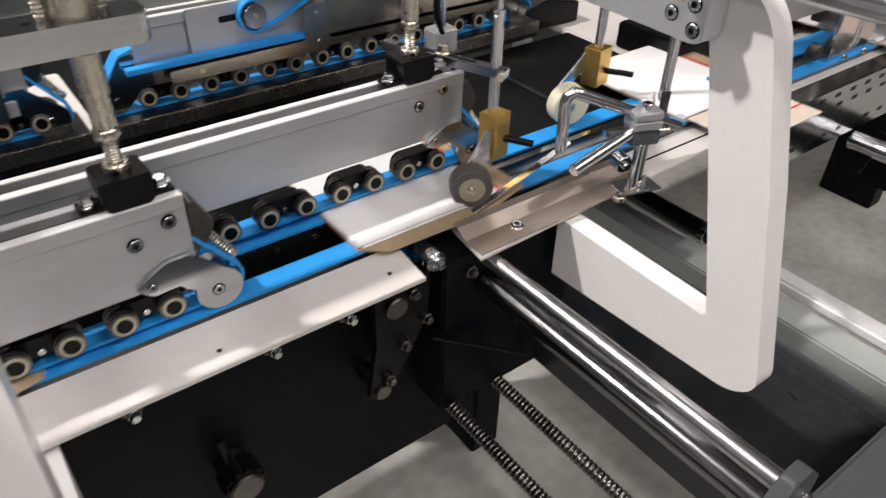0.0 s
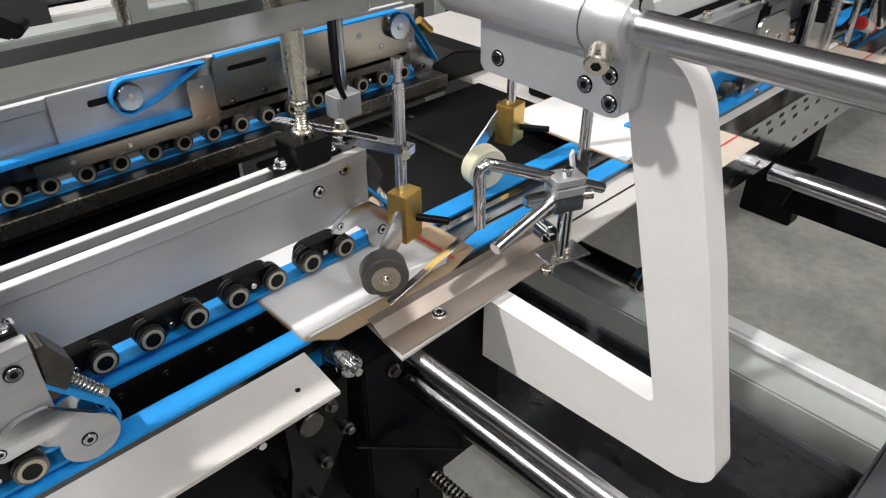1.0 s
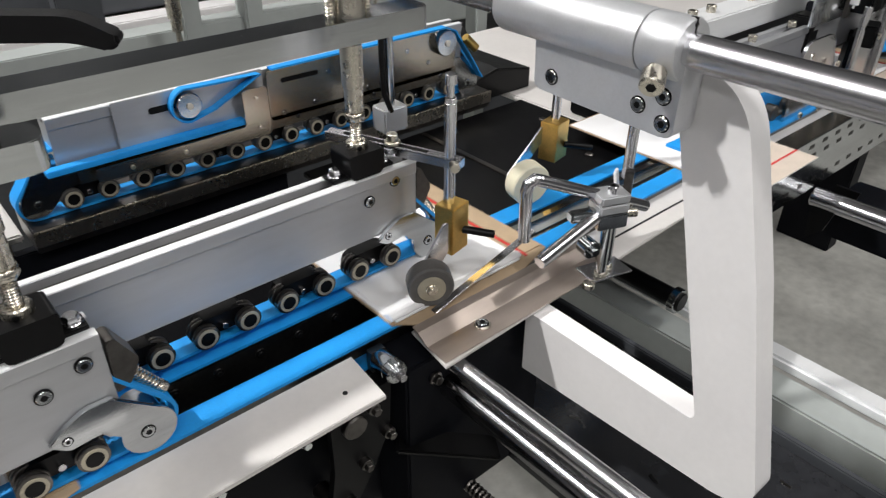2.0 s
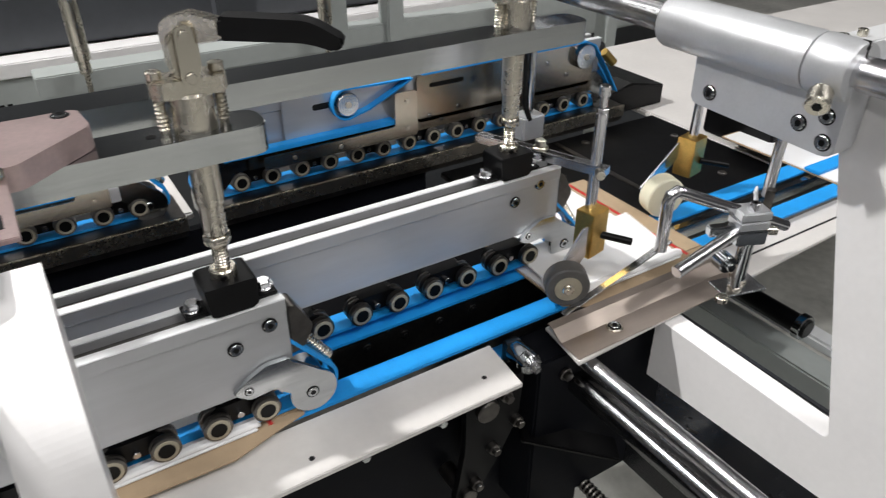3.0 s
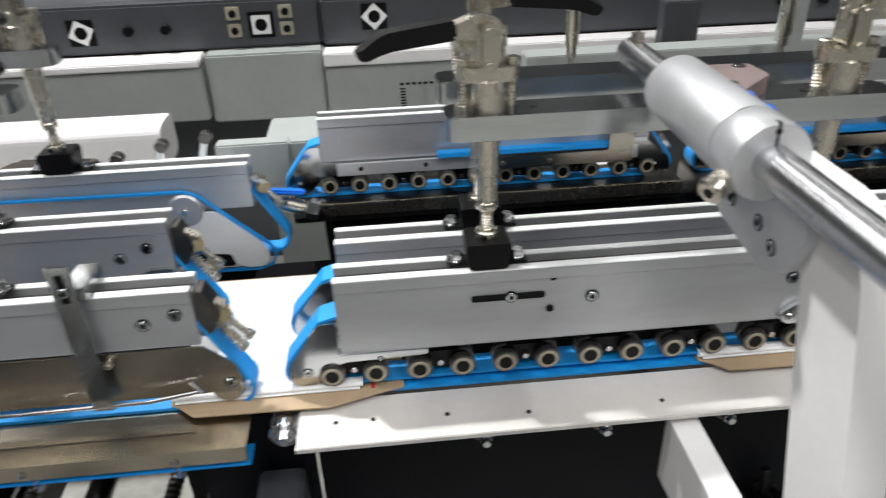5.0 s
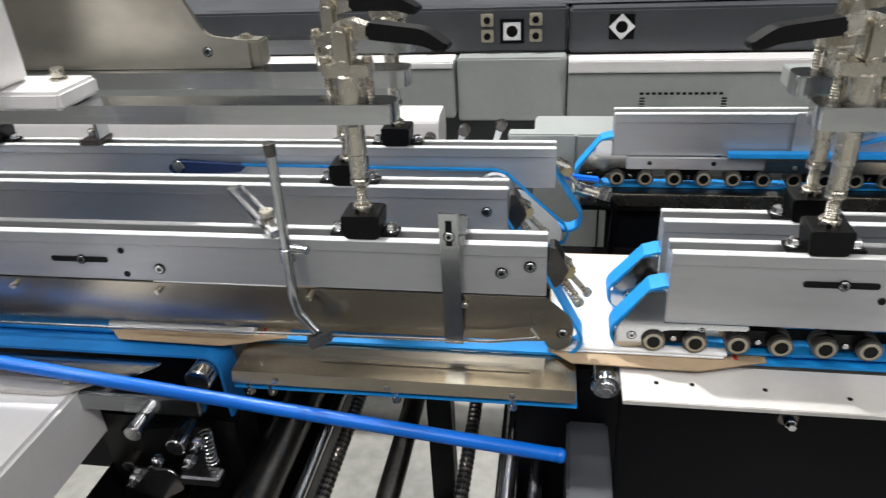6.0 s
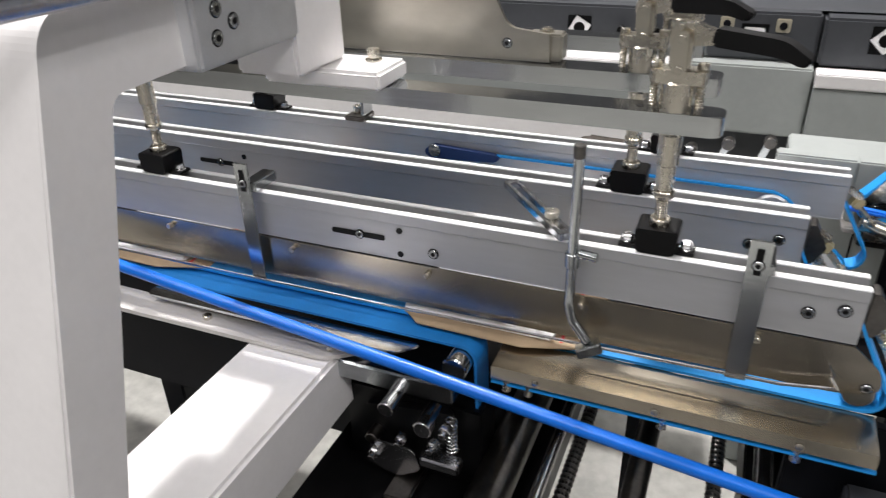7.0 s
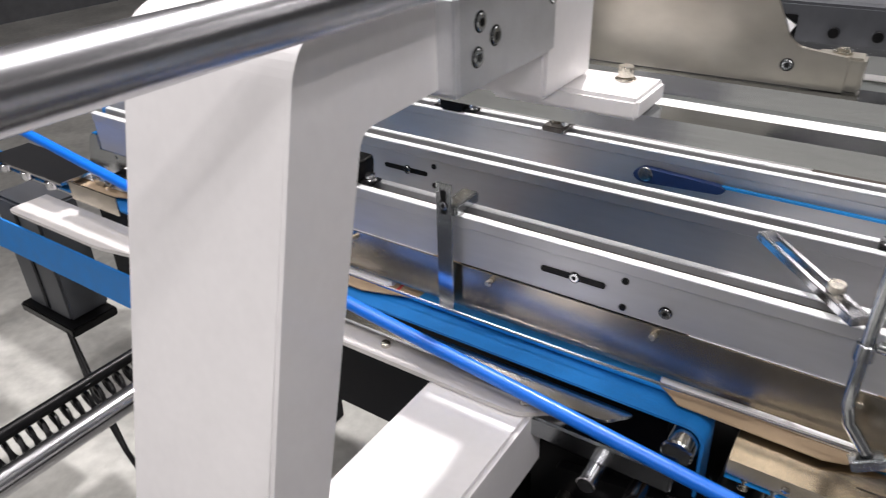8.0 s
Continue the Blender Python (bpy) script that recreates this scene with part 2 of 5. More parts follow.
solid("wall_south", Shape().box(-8, 9, -5.2, -5.002, 0, 5), WALLMAT, "plain grey hall wall", "wall", "structure")
solid("wall_east", Shape().box(9.002, 9.2, -5, 10, 0, 5), WALLMAT, "plain grey hall wall", "wall", "structure")
solid("wall_west", Shape().box(-8.2, -8.002, -5, 10, 0, 5), WALLMAT, "plain grey hall wall", "wall", "structure")

# Unseen dark sheets, added so that the steel bars reflect something dark.
for x0, x1 in ((-2.6, -1.0), (-0.7, 0.5), (0.72, 2.4)):
    solid("floor_mat", Shape().box(x0, x1, -0.55, 0.45, 0.0, 0.014, 0.004), SHEETBLUE, "unseen dark floor sheet added to darken the bars' reflections", "mat", group="floor mats")

# ---- kinds of things ----
def socket_screw(parent, p, d, r=0.006, material=None, name="screw"):
    """A socket head screw at p whose head stands out along d."""
    p, d = Vector(p), Vector(d).normalized()
    o = part(name, Shape().ring(p - d * 0.002, p + d * r * 0.3, ((0, r), (0.8, r), (1, r * 0.86)), 18), material or STEEL, parent)
    part("recess", Shape().ring(p - d * 0.002, p + d * 0.0005, ((0, r * 1.2), (1, r * 1.2)), 18), BLACK, o, "dark countersunk rim")
    part("socket", Shape().ring(p + d * r * 0.2, p + d * (r * 0.3 + 0.0003), ((0, r * 0.5), (1, r * 0.5)), 6), BLACK, o, "dark hexagon socket")
    return o


def profile_outline(y0, depth, z0, z1):
    """Cross-section of an aluminium profile with a groove along its top and a lip along its face."""
    y1, m = y0 + depth, y0 + depth / 2
    return [(y0 + 0.002, z0), (y1, z0), (y1, z1), (m + 0.009, z1), (m + 0.009, z1 - 0.009), (m - 0.009, z1 - 0.009), (m - 0.009, z1), (y0 + 0.001, z1), (y0, z1 - 0.001), (y0, z1 - 0.014),
            (y0 + 0.0025, z1 - 0.016), (y0 + 0.0025, z0 + 0.002)]


def belt_path(x0, x1, zb, r, top, rise0, rise1):
    """A loop under a carrier: nose wheels of radius r at both ends, the run below at zb, the return inside the beam at top."""
    pts = []
    for k in range(9):
        a = math.radians(140 + k * 130 / 8)
        pts.append((x0 + r + r * math.cos(a), zb + r + r * math.sin(a)))
    for k in range(9):
        a = math.radians(-90 + k * 130 / 8)
        pts.append((x1 - r + r * math.cos(a), zb + r + r * math.sin(a)))
    pts += [(x1 - rise1, top - 0.004), (x1 - rise1 - 0.012, top), (x0 + rise0 + 0.014, top), (x0 + rise0, top - 0.004)]
    return pts


def bearings(parent, xs, y, z, r=0.0147):
    """Bearing wheels in pairs, each pair on a black rocker."""
    first = None
    for k, x in enumerate(xs):
        if first is None:
            w = Shape()
            for dy in (0.0, 0.0145):
                w.ring((x, y + dy, z), (x, y + dy + 0.0095, z), ((0, r * 0.62), (0, r * 0.9), (0.1, r), (0.36, r), (0.42, r * 0.9), (0.58, r * 0.9), (0.64, r), (0.9, r), (1, r * 0.93)), 28)
            first = part("bearing", w, DARKSTEEL, parent, "chromed ball bearing wheel")
            s = Shape().ring((x, y - 0.0008, z), (x, y + 0.002, z), ((0, r * 0.55), (0, r * 0.8), (1, r * 0.8)), 28)
            part("seal_ring", s, SEAL, first, "pale bearing seal ring")
            part("bore", Shape().ring((x, y - 0.0014, z), (x, y + 0.02, z), ((0, r * 0.42), (0, r * 0.56), (1, r * 0.56)), 20), BLACK, first, "dark bore")
            x_first = x
        else:
            again(first, parent, x - x_first, 0, 0)
    block = None
    for k in range(0, len(xs) - 1, 2):
        m = (xs[k] + xs[k + 1]) / 2
        if block is None:
            o = rounded([(m - 0.034, z + 0.0), (m - 0.026, z - 0.008), (m + 0.026, z - 0.008), (m + 0.034, z + 0.0), (m + 0.026, z + 0.0145), (m - 0.026, z + 0.0145)], 0.006, 3)
            block = part("rocker", Shape().prism(o, "y", y + 0.013, y + 0.034, 0.001), BLACK, parent, "black rocker block")
            part("pin", Shape().rod((m, y + 0.008, z), (m, y + 0.0165, z), 0.0038, 12), CHROME, block, "bright pivot pin")
            m_first = m
        else:
            again(block, parent, m - m_first, 0, 0)


def carrier(name, x0, x1, y, z0, z1, label, wheels, nose0=True, nose1=True, zw=0.9365, zb=0.9205, group="belt carriers", screws=(), depth=0.04, low=None, plated=True):
    """An aluminium carrier beam with its nose plates, bearing wheels and blue belt."""
    c = thing(name, ((x0 + x1) / 2, y, z0), label, "conveyor carrier", group)
    part("beam", Shape().prism(profile_outline(y, depth, z0 if low is None else low, z1), "x", x0, x1, 0.0006), ALU, c)
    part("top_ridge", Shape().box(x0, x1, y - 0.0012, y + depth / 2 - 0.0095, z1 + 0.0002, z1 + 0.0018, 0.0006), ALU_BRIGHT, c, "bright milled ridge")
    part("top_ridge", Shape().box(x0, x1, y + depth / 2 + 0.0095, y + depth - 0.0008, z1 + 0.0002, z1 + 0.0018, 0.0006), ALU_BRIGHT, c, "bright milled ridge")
    part("groove", Shape().box(x0 + 0.001, x1 - 0.001, y + depth / 2 - 0.0085, y + depth / 2 + 0.0085, z1 - 0.0088, z1 - 0.008), DARKSTEEL, c, "dark T-slot groove")
    r = 0.021
    if nose0:
        foot = (z0 if low is None else low) - 0.0006
        o = rounded([(x0 - 0.06, zb + 0.003), (x0 - 0.028, zb + 0.003), (x0 + 0.0, zb + 0.032), (x0 + 0.1, foot - 0.006), (x0 + 0.1, foot), (x0 - 0.002, foot), (x0 - 0.002, z0 + 0.028), (x0 - 0.022, z0 + 0.028), (x0 - 0.06, zb + 0.03)], [0.02, 0.01, 0.01, 0.003, 0.002, 0, 0.002, 0.012, 0.02])
        n = part("nose_plate", Shape().prism(o, "y", y - 0.001, y + 0.003, 0.0006), STEEL, c, "rounded steel nose plate")
        socket_screw(n, (x0 - 0.039, y - 0.001, zb + 0.022), (0, -1, 0), 0.005)
        socket_screw(n, (x0 + 0.045, y - 0.001, foot - 0.007), (0, -1, 0), 0.003)
        part("nose_wheel", Shape().rod((x0 - 0.039, y + 0.0035, zb + 0.022), (x0 - 0.039, y + 0.036, zb + 0.022), 0.018, 28), STEEL, c)
    if nose1:
        cx, cz = x1 + 0.0165, zb + 0.0165
        o = [(cx + 0.026 * math.cos(math.radians(k)), cz + 0.026 * math.sin(math.radians(k))) for k in range(70, -201, -15)]
        o += rounded([(x1 - 0.017, zb + 0.028), (x1 - 0.022, zb + 0.04), (x1 - 0.05, zb + 0.036), (x1 - 0.066, z0 - 0.01), (x1 - 0.05, z0 + 0.002), (x1 - 0.03, z0 + 0.012), (x1 - 0.004, z0 + 0.012)], 0.004, 2)
        if plated:
            part("nose_plate", Shape().prism(o, "y", y - 0.004, y + 0.0015, 0.0006), STEEL, c, "rounded steel nose plate")
            socket_screw(c, (cx - 0.002, y - 0.004, cz), (0, -1, 0), 0.006, name="pulley_screw")
            socket_screw(c, (x1 - 0.05, y - 0.004, zb + 0.048), (0, -1, 0), 0.004, name="pulley_screw")
        part("nose_wheel", Shape().rod((cx, y + 0.003, zb + 0.0215), (cx, y + 0.036, zb + 0.0215), 0.019, 28), STEEL, c)
        d = Vector((0.022, 0, -0.034))
        p = Vector((x1 + 0.016, y + 0.016, z0 + 0.022))
        side = Vector((0.84, 0, 0.543))
        spring = [p + d * t + side * 0.0056 * math.cos(18 * math.pi * t) + Vector((0, 0.0056, 0)) * math.sin(18 * math.pi * t) for t in [k / 108 for k in range(109)]]
        part("tension_spring", Shape().pipe(spring, 0.0011, 6), NICKEL, c, "coiled steel tension spring")
        part("spring_bolt", Shape().rod(p - d * 0.3, p + d * 1.1, 0.0034, 12).rod(p + d * 1.0, p + d * 1.22, 0.0068, 16), NICKEL, c)
        lug = rounded([(x1 + 0.003, z0 + 0.066), (x1 + 0.011, z0 + 0.066), (x1 + 0.027, z0 + 0.036), (x1 + 0.014, z0 + 0.012), (x1 + 0.001, z0 + 0.008)], 0.003, 3)
        part("tension_lug", Shape().prism(lug, "y", y + 0.004, y + 0.03, 0.001), DARKSTEEL, c, "angled dark steel lug")
    part("belt", Shape().band(belt_path(x0 - 0.062, x1 + 0.044, zb, r, z0 + 0.03, 0.044, 0.046), y + 0.0035, y + 0.0355, 0.0038), BLUE, c, "blue drive belt")
    if wheels:
        bearings(c, wheels, y - 0.005, zw)
    for x, z, kind in screws:
        if kind == "screw":
            socket_screw(c, (x, y + 0.0015, z), (0, -1, 0), 0.0065)
        elif kind == "hole":
            part("hole", Shape().ring((x, y + 0.0012, z), (x, y + 0.004, z), ((0, 0.0045), (1, 0.0045)), 14), BLACK, c, "dark screw hole")
        else:
            o = rounded([(x - 0.042, z - 0.004), (x + 0.042, z - 0.004), (x + 0.042, z + 0.004), (x - 0.042, z + 0.004)], 0.004, 4)
            part("adjust_slot", Shape().prism(o, "y", y + 0.0012, y + 0.004), BLACK, c, "dark long slot")
            socket_screw(c, (x + 0.003, y + 0.001, z), (0, -1, 0), 0.006)
    return c


def clamp_post(x, y, z_beam, z_bar, bar_h, handle, lean, label, beam_bolts=True):
    """A toggle clamp on a bar, with its threaded post down to a black saddle on the beam."""
    c = thing("toggle_clamp", (x, y, z_bar + bar_h), label, "clamp", "toggle clamps")
    t = z_bar + bar_h
    sh = Shape().rod((x, y, z_bar - 0.004), (x, y, z_beam + 0.108), 0.0125, 24).rod((x, y, z_beam + 0.109), (x, y, z_beam + 0.078), 0.0106, 24)
    part("sleeve", sh, NICKEL, c, "nickel-plated sleeve")
    part("lock_nut", Shape().hexhead((x, y, z_beam + 0.078), (x, y, z_beam + 0.067), 0.0122), NICKEL, c)
    turns = [(0.0, 0.0062)]
    for k in range(11):
        turns += [((k + 0.3) / 11.5, 0.0062), ((k + 0.65) / 11.5, 0.0073), ((k + 1.0) / 11.5, 0.0062)]
    th = Shape().ring((x, y, z_beam + 0.034), (x, y, z_beam + 0.068), turns + [(1.0, 0.0062)], 16)
    part("threaded_rod", th, NICKEL, c)
    part("collar", Shape().rod((x, y, z_beam + 0.043), (x, y, z_beam + 0.031), 0.0125, 24), NICKEL, c)
    part("collar_hole", Shape().rod((x - 0.004, y - 0.0128, z_beam + 0.037), (x - 0.004, y - 0.008, z_beam + 0.037), 0.003, 12), BLACK, c)
    part("saddle", Shape().prism(rounded([(x - 0.022, z_beam + 0.003), (x + 0.022, z_beam + 0.003), (x + 0.025, z_beam + 0.034), (x - 0.025, z_beam + 0.034)], 0.005), "y", y - 0.021, y + 0.021, 0.001), BLACK, c, "black steel saddle")
    for s in (-1, 1):
        e = part("saddle_ear", Shape().box(x + s * 0.032 - 0.012, x + s * 0.032 + 0.012, y - 0.012, y + 0.012, z_beam + 0.002, z_beam + 0.006, 0.001), BLACK, c)
        part("hex_bolt", Shape().rod((x + s * 0.034, y, z_beam + 0.005), (x + s * 0.034, y, z_beam + 0.0085), 0.009, 20).hexhead((x + s * 0.034, y, z_beam + 0.008), (x + s * 0.034, y, z_beam + 0.0155), 0.0072), CHROME, e, "bright hex bolt")
    # head of the clamp
    part("guide_bush", Shape().rod((x, y, t - 0.002), (x, y, t + 0.032), 0.0175, 26), NICKEL, c)
    part("flange", Shape().prism(rounded([(x - 0.03, y - 0.014), (x + 0.03, y - 0.014), (x + 0.03, y + 0.014), (x - 0.03, y + 0.014)], 0.012), "z", t + 0.03, t + 0.044, 0.001), NICKEL, c)
    for s in (-1, 1):
        sc = Shape().rod((x + s * 0.024, y, t), (x + s * 0.024, y, t + 0.031), 0.004, 12)
        for k in range(8):
            sc.ring((x + s * 0.024, y, t + 0.003 + k * 0.0034), (x + s * 0.024, y, t + 0.0055 + k * 0.0034), ((0, 0.004), (0.5, 0.0052), (1, 0.004)), 12)
        part("flange_screw", sc, NICKEL, c)
        part("screw_head", Shape().rod((x + s * 0.024, y, t + 0.044), (x + s * 0.024, y, t + 0.051), 0.0062, 16), NICKEL, c)
    part("fork", Shape().prism(rounded([(x - 0.011, t + 0.044), (x + 0.011, t + 0.044), (x + 0.011, t + 0.08), (x - 0.011, t + 0.08)], 0.008), "y", y - 0.012, y + 0.012, 0.0015), NICKEL, c)
    part("link", Shape().prism(rounded([(x - 0.007, t + 0.038), (x + 0.007, t + 0.038), (x + 0.007, t + 0.086), (x - 0.007, t + 0.086)], 0.0068), "y", y - 0.018, y - 0.014, 0.0006), NICKEL, c)
    part("link", Shape().prism(rounded([(x - 0.007, t + 0.038), (x + 0.007, t + 0.038), (x + 0.007, t + 0.086), (x - 0.007, t + 0.086)], 0.0068), "y", y + 0.014, y + 0.018, 0.0006), NICKEL, c)
    for dz in (0.046, 0.078):
        part("rivet", Shape().rod((x, y - 0.0205, t + dz), (x, y + 0.0205, t + dz), 0.0045, 14), NICKEL, c)
    h = Shape().prism(rounded([(-0.012, -0.008), (0.036, 0.002), (0.036, 0.014), (0.008, 0.02), (-0.012, 0.012)], 0.006), "y", -0.008, 0.008, 0.001)
    place = pose(x, y, t + 0.074, 0, 0, handle) @ pose(0, 0, 0, 0, lean, 0)
    bmesh.ops.transform(h.bm, matrix=place, verts=h.bm.verts)
    part("handle_arm", h, NICKEL, c)
    g = Shape().prism(rounded([(0.032, -0.001), (0.1, 0.0), (0.128, -0.014), (0.122, -0.023), (0.098, -0.017), (0.032, -0.019)], [0.004, 0.01, 0.008, 0.006, 0.01, 0.004]), "y", -0.0095, 0.0095, 0.003)
    bmesh.ops.transform(g.bm, matrix=place @ pose(0, 0, 0.02), verts=g.bm.verts)
    part("grip", g, RUBBERBLACK, c, "black plastic dipped grip")
    return c


def bar(x0, x1, y0, y1, z0, z1, label):
    o = rounded([(x0, y0), (x1, y0), (x1, y1), (x0, y1)], 0.014)
    c = thing("clamp_bar", ((x0 + x1) / 2, y0, z0), label, "bar", "clamp bars")
    part("bar", Shape().prism(o, "z", z0, z1, 0.001), STEEL, c)
    for x in (x0 + 0.09, x1 - 0.09):
        part("tapped_hole", Shape().ring((x, (y0 + y1) / 2, z1 - 0.0005), (x, (y0 + y1) / 2, z1 + 0.0004), ((0, 0.004), (1, 0.004)), 14), BLACK, c, "dark tapped hole")
    return c


C_OUTER = [(1.116, 1.252), (1.06, 1.065), (1.0, 0.83), (1.03, 0.806), (1.33, 0.79), (1.33, 0.888), (1.083, 0.883), (1.168, 1.19), (1.235, 1.19), (1.235, 1.252)]


def c_frame(x, axis_x, axis_z, y0, y1, label, cheeked=True, r=0.0272):
    """A white slanted bracket plate on a round clamp block."""
    c = thing("bracket_frame", (x, 1.1, 0.8), label, "machine bracket", "bracket frames")
    o = rounded(C_OUTER, [0.075, 0, 0.035, 0.03, 0, 0.004, 0.012, 0.006, 0.002, 0.002], 28)
    part("plate", Shape().prism(o, "x", x, x + 0.032, 0.003), WHITE, c)
    part("clamp_block", Shape().ring((axis_x, y0 + 0.04, axis_z), (axis_x, y1, axis_z), ((0, r - 0.0007), (0.02, r), (0.98, r), (1, r - 0.0012)), 48), SILVER, c, "round silver clamp block")
    part("clamp_ring", Shape().ring((axis_x, y0, axis_z), (axis_x, y0 + 0.0385, axis_z), ((0, r - 0.0014), (0.06, r), (0.95, r), (1, r - 0.001)), 48), SILVER, c, "silver end ring with a slit")
    part("slit", Shape().box(axis_x - 0.001, axis_x + 0.001, y0 - 0.0006, y0 + 0.006, axis_z + 0.013, axis_z + r + 0.0004), BLACK, c, "dark clamping slit")
    part("slit_hole", Shape().rod((axis_x, y0 - 0.0008, axis_z + r * 0.8), (axis_x, y0 + 0.02, axis_z + r * 0.8), 0.0024, 12), BLACK, c, "dark round end of the slit")
    part("knob", Shape().ring((axis_x - 0.02, y0 + 0.018, axis_z - 0.014), (axis_x - 0.042, y0 + 0.006, axis_z - 0.024), ((0, 0.007), (0.3, 0.007), (0.32, 0.0105), (0.94, 0.0105), (1, 0.0092)), 22), NICKEL, c, "knurled clamping knob")
    part("knob_socket", Shape().rod((axis_x - 0.0416, y0 + 0.0062, axis_z - 0.0238), (axis_x - 0.0428, y0 + 0.0056, axis_z - 0.0244), 0.0046, 6), BLACK, c, "dark hexagon socket")
    if not cheeked:
        f = rounded([(1.165, axis_z - 0.01), (1.3, axis_z - 0.01), (1.295, axis_z - 0.08), (1.205, axis_z - 0.094), (1.172, axis_z - 0.08), (1.156, axis_z - 0.045)], [0.002, 0.004, 0.01, 0.014, 0.014, 0.01])
        cheek = part("cheek", Shape().prism(f, "x", x - 0.01, x - 0.001, 0.002), SILVER, c, "small silver cheek plate")
        for y, z in ((1.219, axis_z - 0.0595), (1.195, axis_z - 0.069), (1.265, axis_z - 0.06)):
            socket_screw(cheek, (x - 0.0098, y, z), (-1, 0, 0), 0.006)
        return c
    f = rounded([(y0 - 0.004, axis_z), (1.322, axis_z), (1.319, axis_z - 0.072), (y0 - 0.004, axis_z - 0.077)], [0.002, 0.002, 0.006, 0.012])
    cheek = part("cheek", Shape().prism(f, "x", axis_x - 0.012, x - 0.001, 0.002), SILVER, c, "flat silver cheek plate")
    for y, z in ((1.171, axis_z - 0.04), (1.168, axis_z - 0.064), (1.195, axis_z - 0.054), (1.297, axis_z - 0.056)):
        socket_screw(cheek, (axis_x - 0.0118, y, z), (-1, 0, 0), 0.0068)
    return c


# ---- middle section ----
carrier("belt_carrier", 0.135, 0.715, 1.395, 0.98, 1.06, "aluminium belt carrier beam with black bearing wheels and blue belt", [0.123 + 0.0506 * k for k in range(12)], low=0.962,
        screws=((0.328, 1.024, "slot"), (0.378, 1.046, "hole"), (0.376, 1.004, "hole"), (0.424, 1.017, "screw"), (0.697, 1.0345, "screw"), (0.661, 1.02, "screw")))
carrier("belt_carrier", 0.135, 1.13, 1.48, 0.98, 1.06, "longer aluminium belt carrier beam with paired bearing wheels and blue belt", [0.119 + 0.0508 * k for k in range(20)], zw=0.9415, zb=0.9255, low=0.976,
        screws=((1.058, 1.0285, "screw"), (1.097, 1.0445, "screw")))
bar(0.262, 0.722, 1.392, 1.436, 1.213, 1.238, "ground steel clamp bar over the near carrier beam")
bar(0.262, 1.152, 1.478, 1.522, 1.222, 1.247, "long ground steel clamp bar over the rear carrier beam")
clamp_post(0.306, 1.416, 1.06, 1.213, 0.025, 190, 6, "nickel toggle clamp with black grip on a steel bar")
clamp_post(0.668, 1.416, 1.06, 1.213, 0.025, -30, 4, "nickel toggle clamp with black grip on a steel bar")
clamp_post(0.31, 1.502, 1.06, 1.222, 0.025, -14, 4, "nickel toggle clamp with black grip on a steel bar")
clamp_post(1.058, 1.502, 1.06, 1.222, 0.025, 30, 0, "nickel toggle clamp on the long steel bar")

# pale plate beside the belts
pl = thing("side_plate", (0.5, 1.34, 0.9), "pale steel plate with small holes beside the blue belt", "plate")
part("plate", Shape().prism([(0.083, 1.312), (0.948, 1.311), (0.955, 1.386), (0.083, 1.388)], "z", 0.898, 0.905, 0.001), PLATEWHITE, pl)
for x, y in ((0.125, 1.348), (0.167, 1.348), (0.251, 1.346), (0.343, 1.338), (0.498, 1.337), (0.701, 1.335), (0.916, 1.341)):
    part("hole", Shape().ring((x, y, 0.9045), (x, y, 0.9056), ((0, 0.003), (1, 0.003)), 12), BLACK, pl, "small dark hole")


def lower_belt(x0, x1, y0, y1, label):
    c = thing("lower_belt", ((x0 + x1) / 2, y0, 0.87), label, "belt", "lower belts")
    r = 0.018
    pts = [(x0 + r + r * math.cos(math.radians(90 + 18 * k)), 0.907 - r + r * math.sin(math.radians(90 + 18 * k))) for k in range(11)]
    pts += [(x1 - r + r * math.cos(math.radians(-90 + 18 * k)), 0.907 - r + r * math.sin(math.radians(-90 + 18 * k))) for k in range(11)]
    part("belt", Shape().band(pts, y0, y1, 0.004), BLUE, c)
    part("bed", Shape().box(x0 + 0.04, x1 - 0.04, y0 + 0.003, y1 - 0.003, 0.889, 0.9055, 0.001), DARKSTEEL, c, "dark steel belt bed")
    return c


lower_belt(0.06, 5.9, 1.3905, 1.42, "blue lower conveyor belt")
lower_belt(0.06, 5.9, 1.475, 1.507, "blue lower conveyor belt")
for x, y, r in ((0.988, 1.342, 0.0145), (0.066, 1.352, 0.019)):
    e = thing("end_roller", (x, y, 0.87), "short steel end roller with a bolted shaft", "roller", "end rollers")
    part("roller", Shape().ring((x, y, 0.889), (x, y + 0.036, 0.889), ((0, r * 0.88), (0.06, r), (0.3, r), (0.31, r * 0.96), (0.34, r * 0.96), (0.35, r), (0.94, r), (1, r * 0.9)), 28), STEEL, e)
    part("shaft_end", Shape().rod((x, y - 0.004, 0.889), (x, y + 0.002, 0.889), r * 0.62, 20).hexhead((x, y - 0.003, 0.889), (x, y - 0.011, 0.889), r * 0.42), CHROME, e)

# ---- bracket frames and shafts ----
c_frame(1.187, 1.167, 1.268, 1.16, 1.37, "white slanted bracket plate with silver clamp block")
c_frame(0.504, 0.483, 1.259, 1.2, 1.385, "white slanted bracket plate with silver clamp block", False, 0.0315)
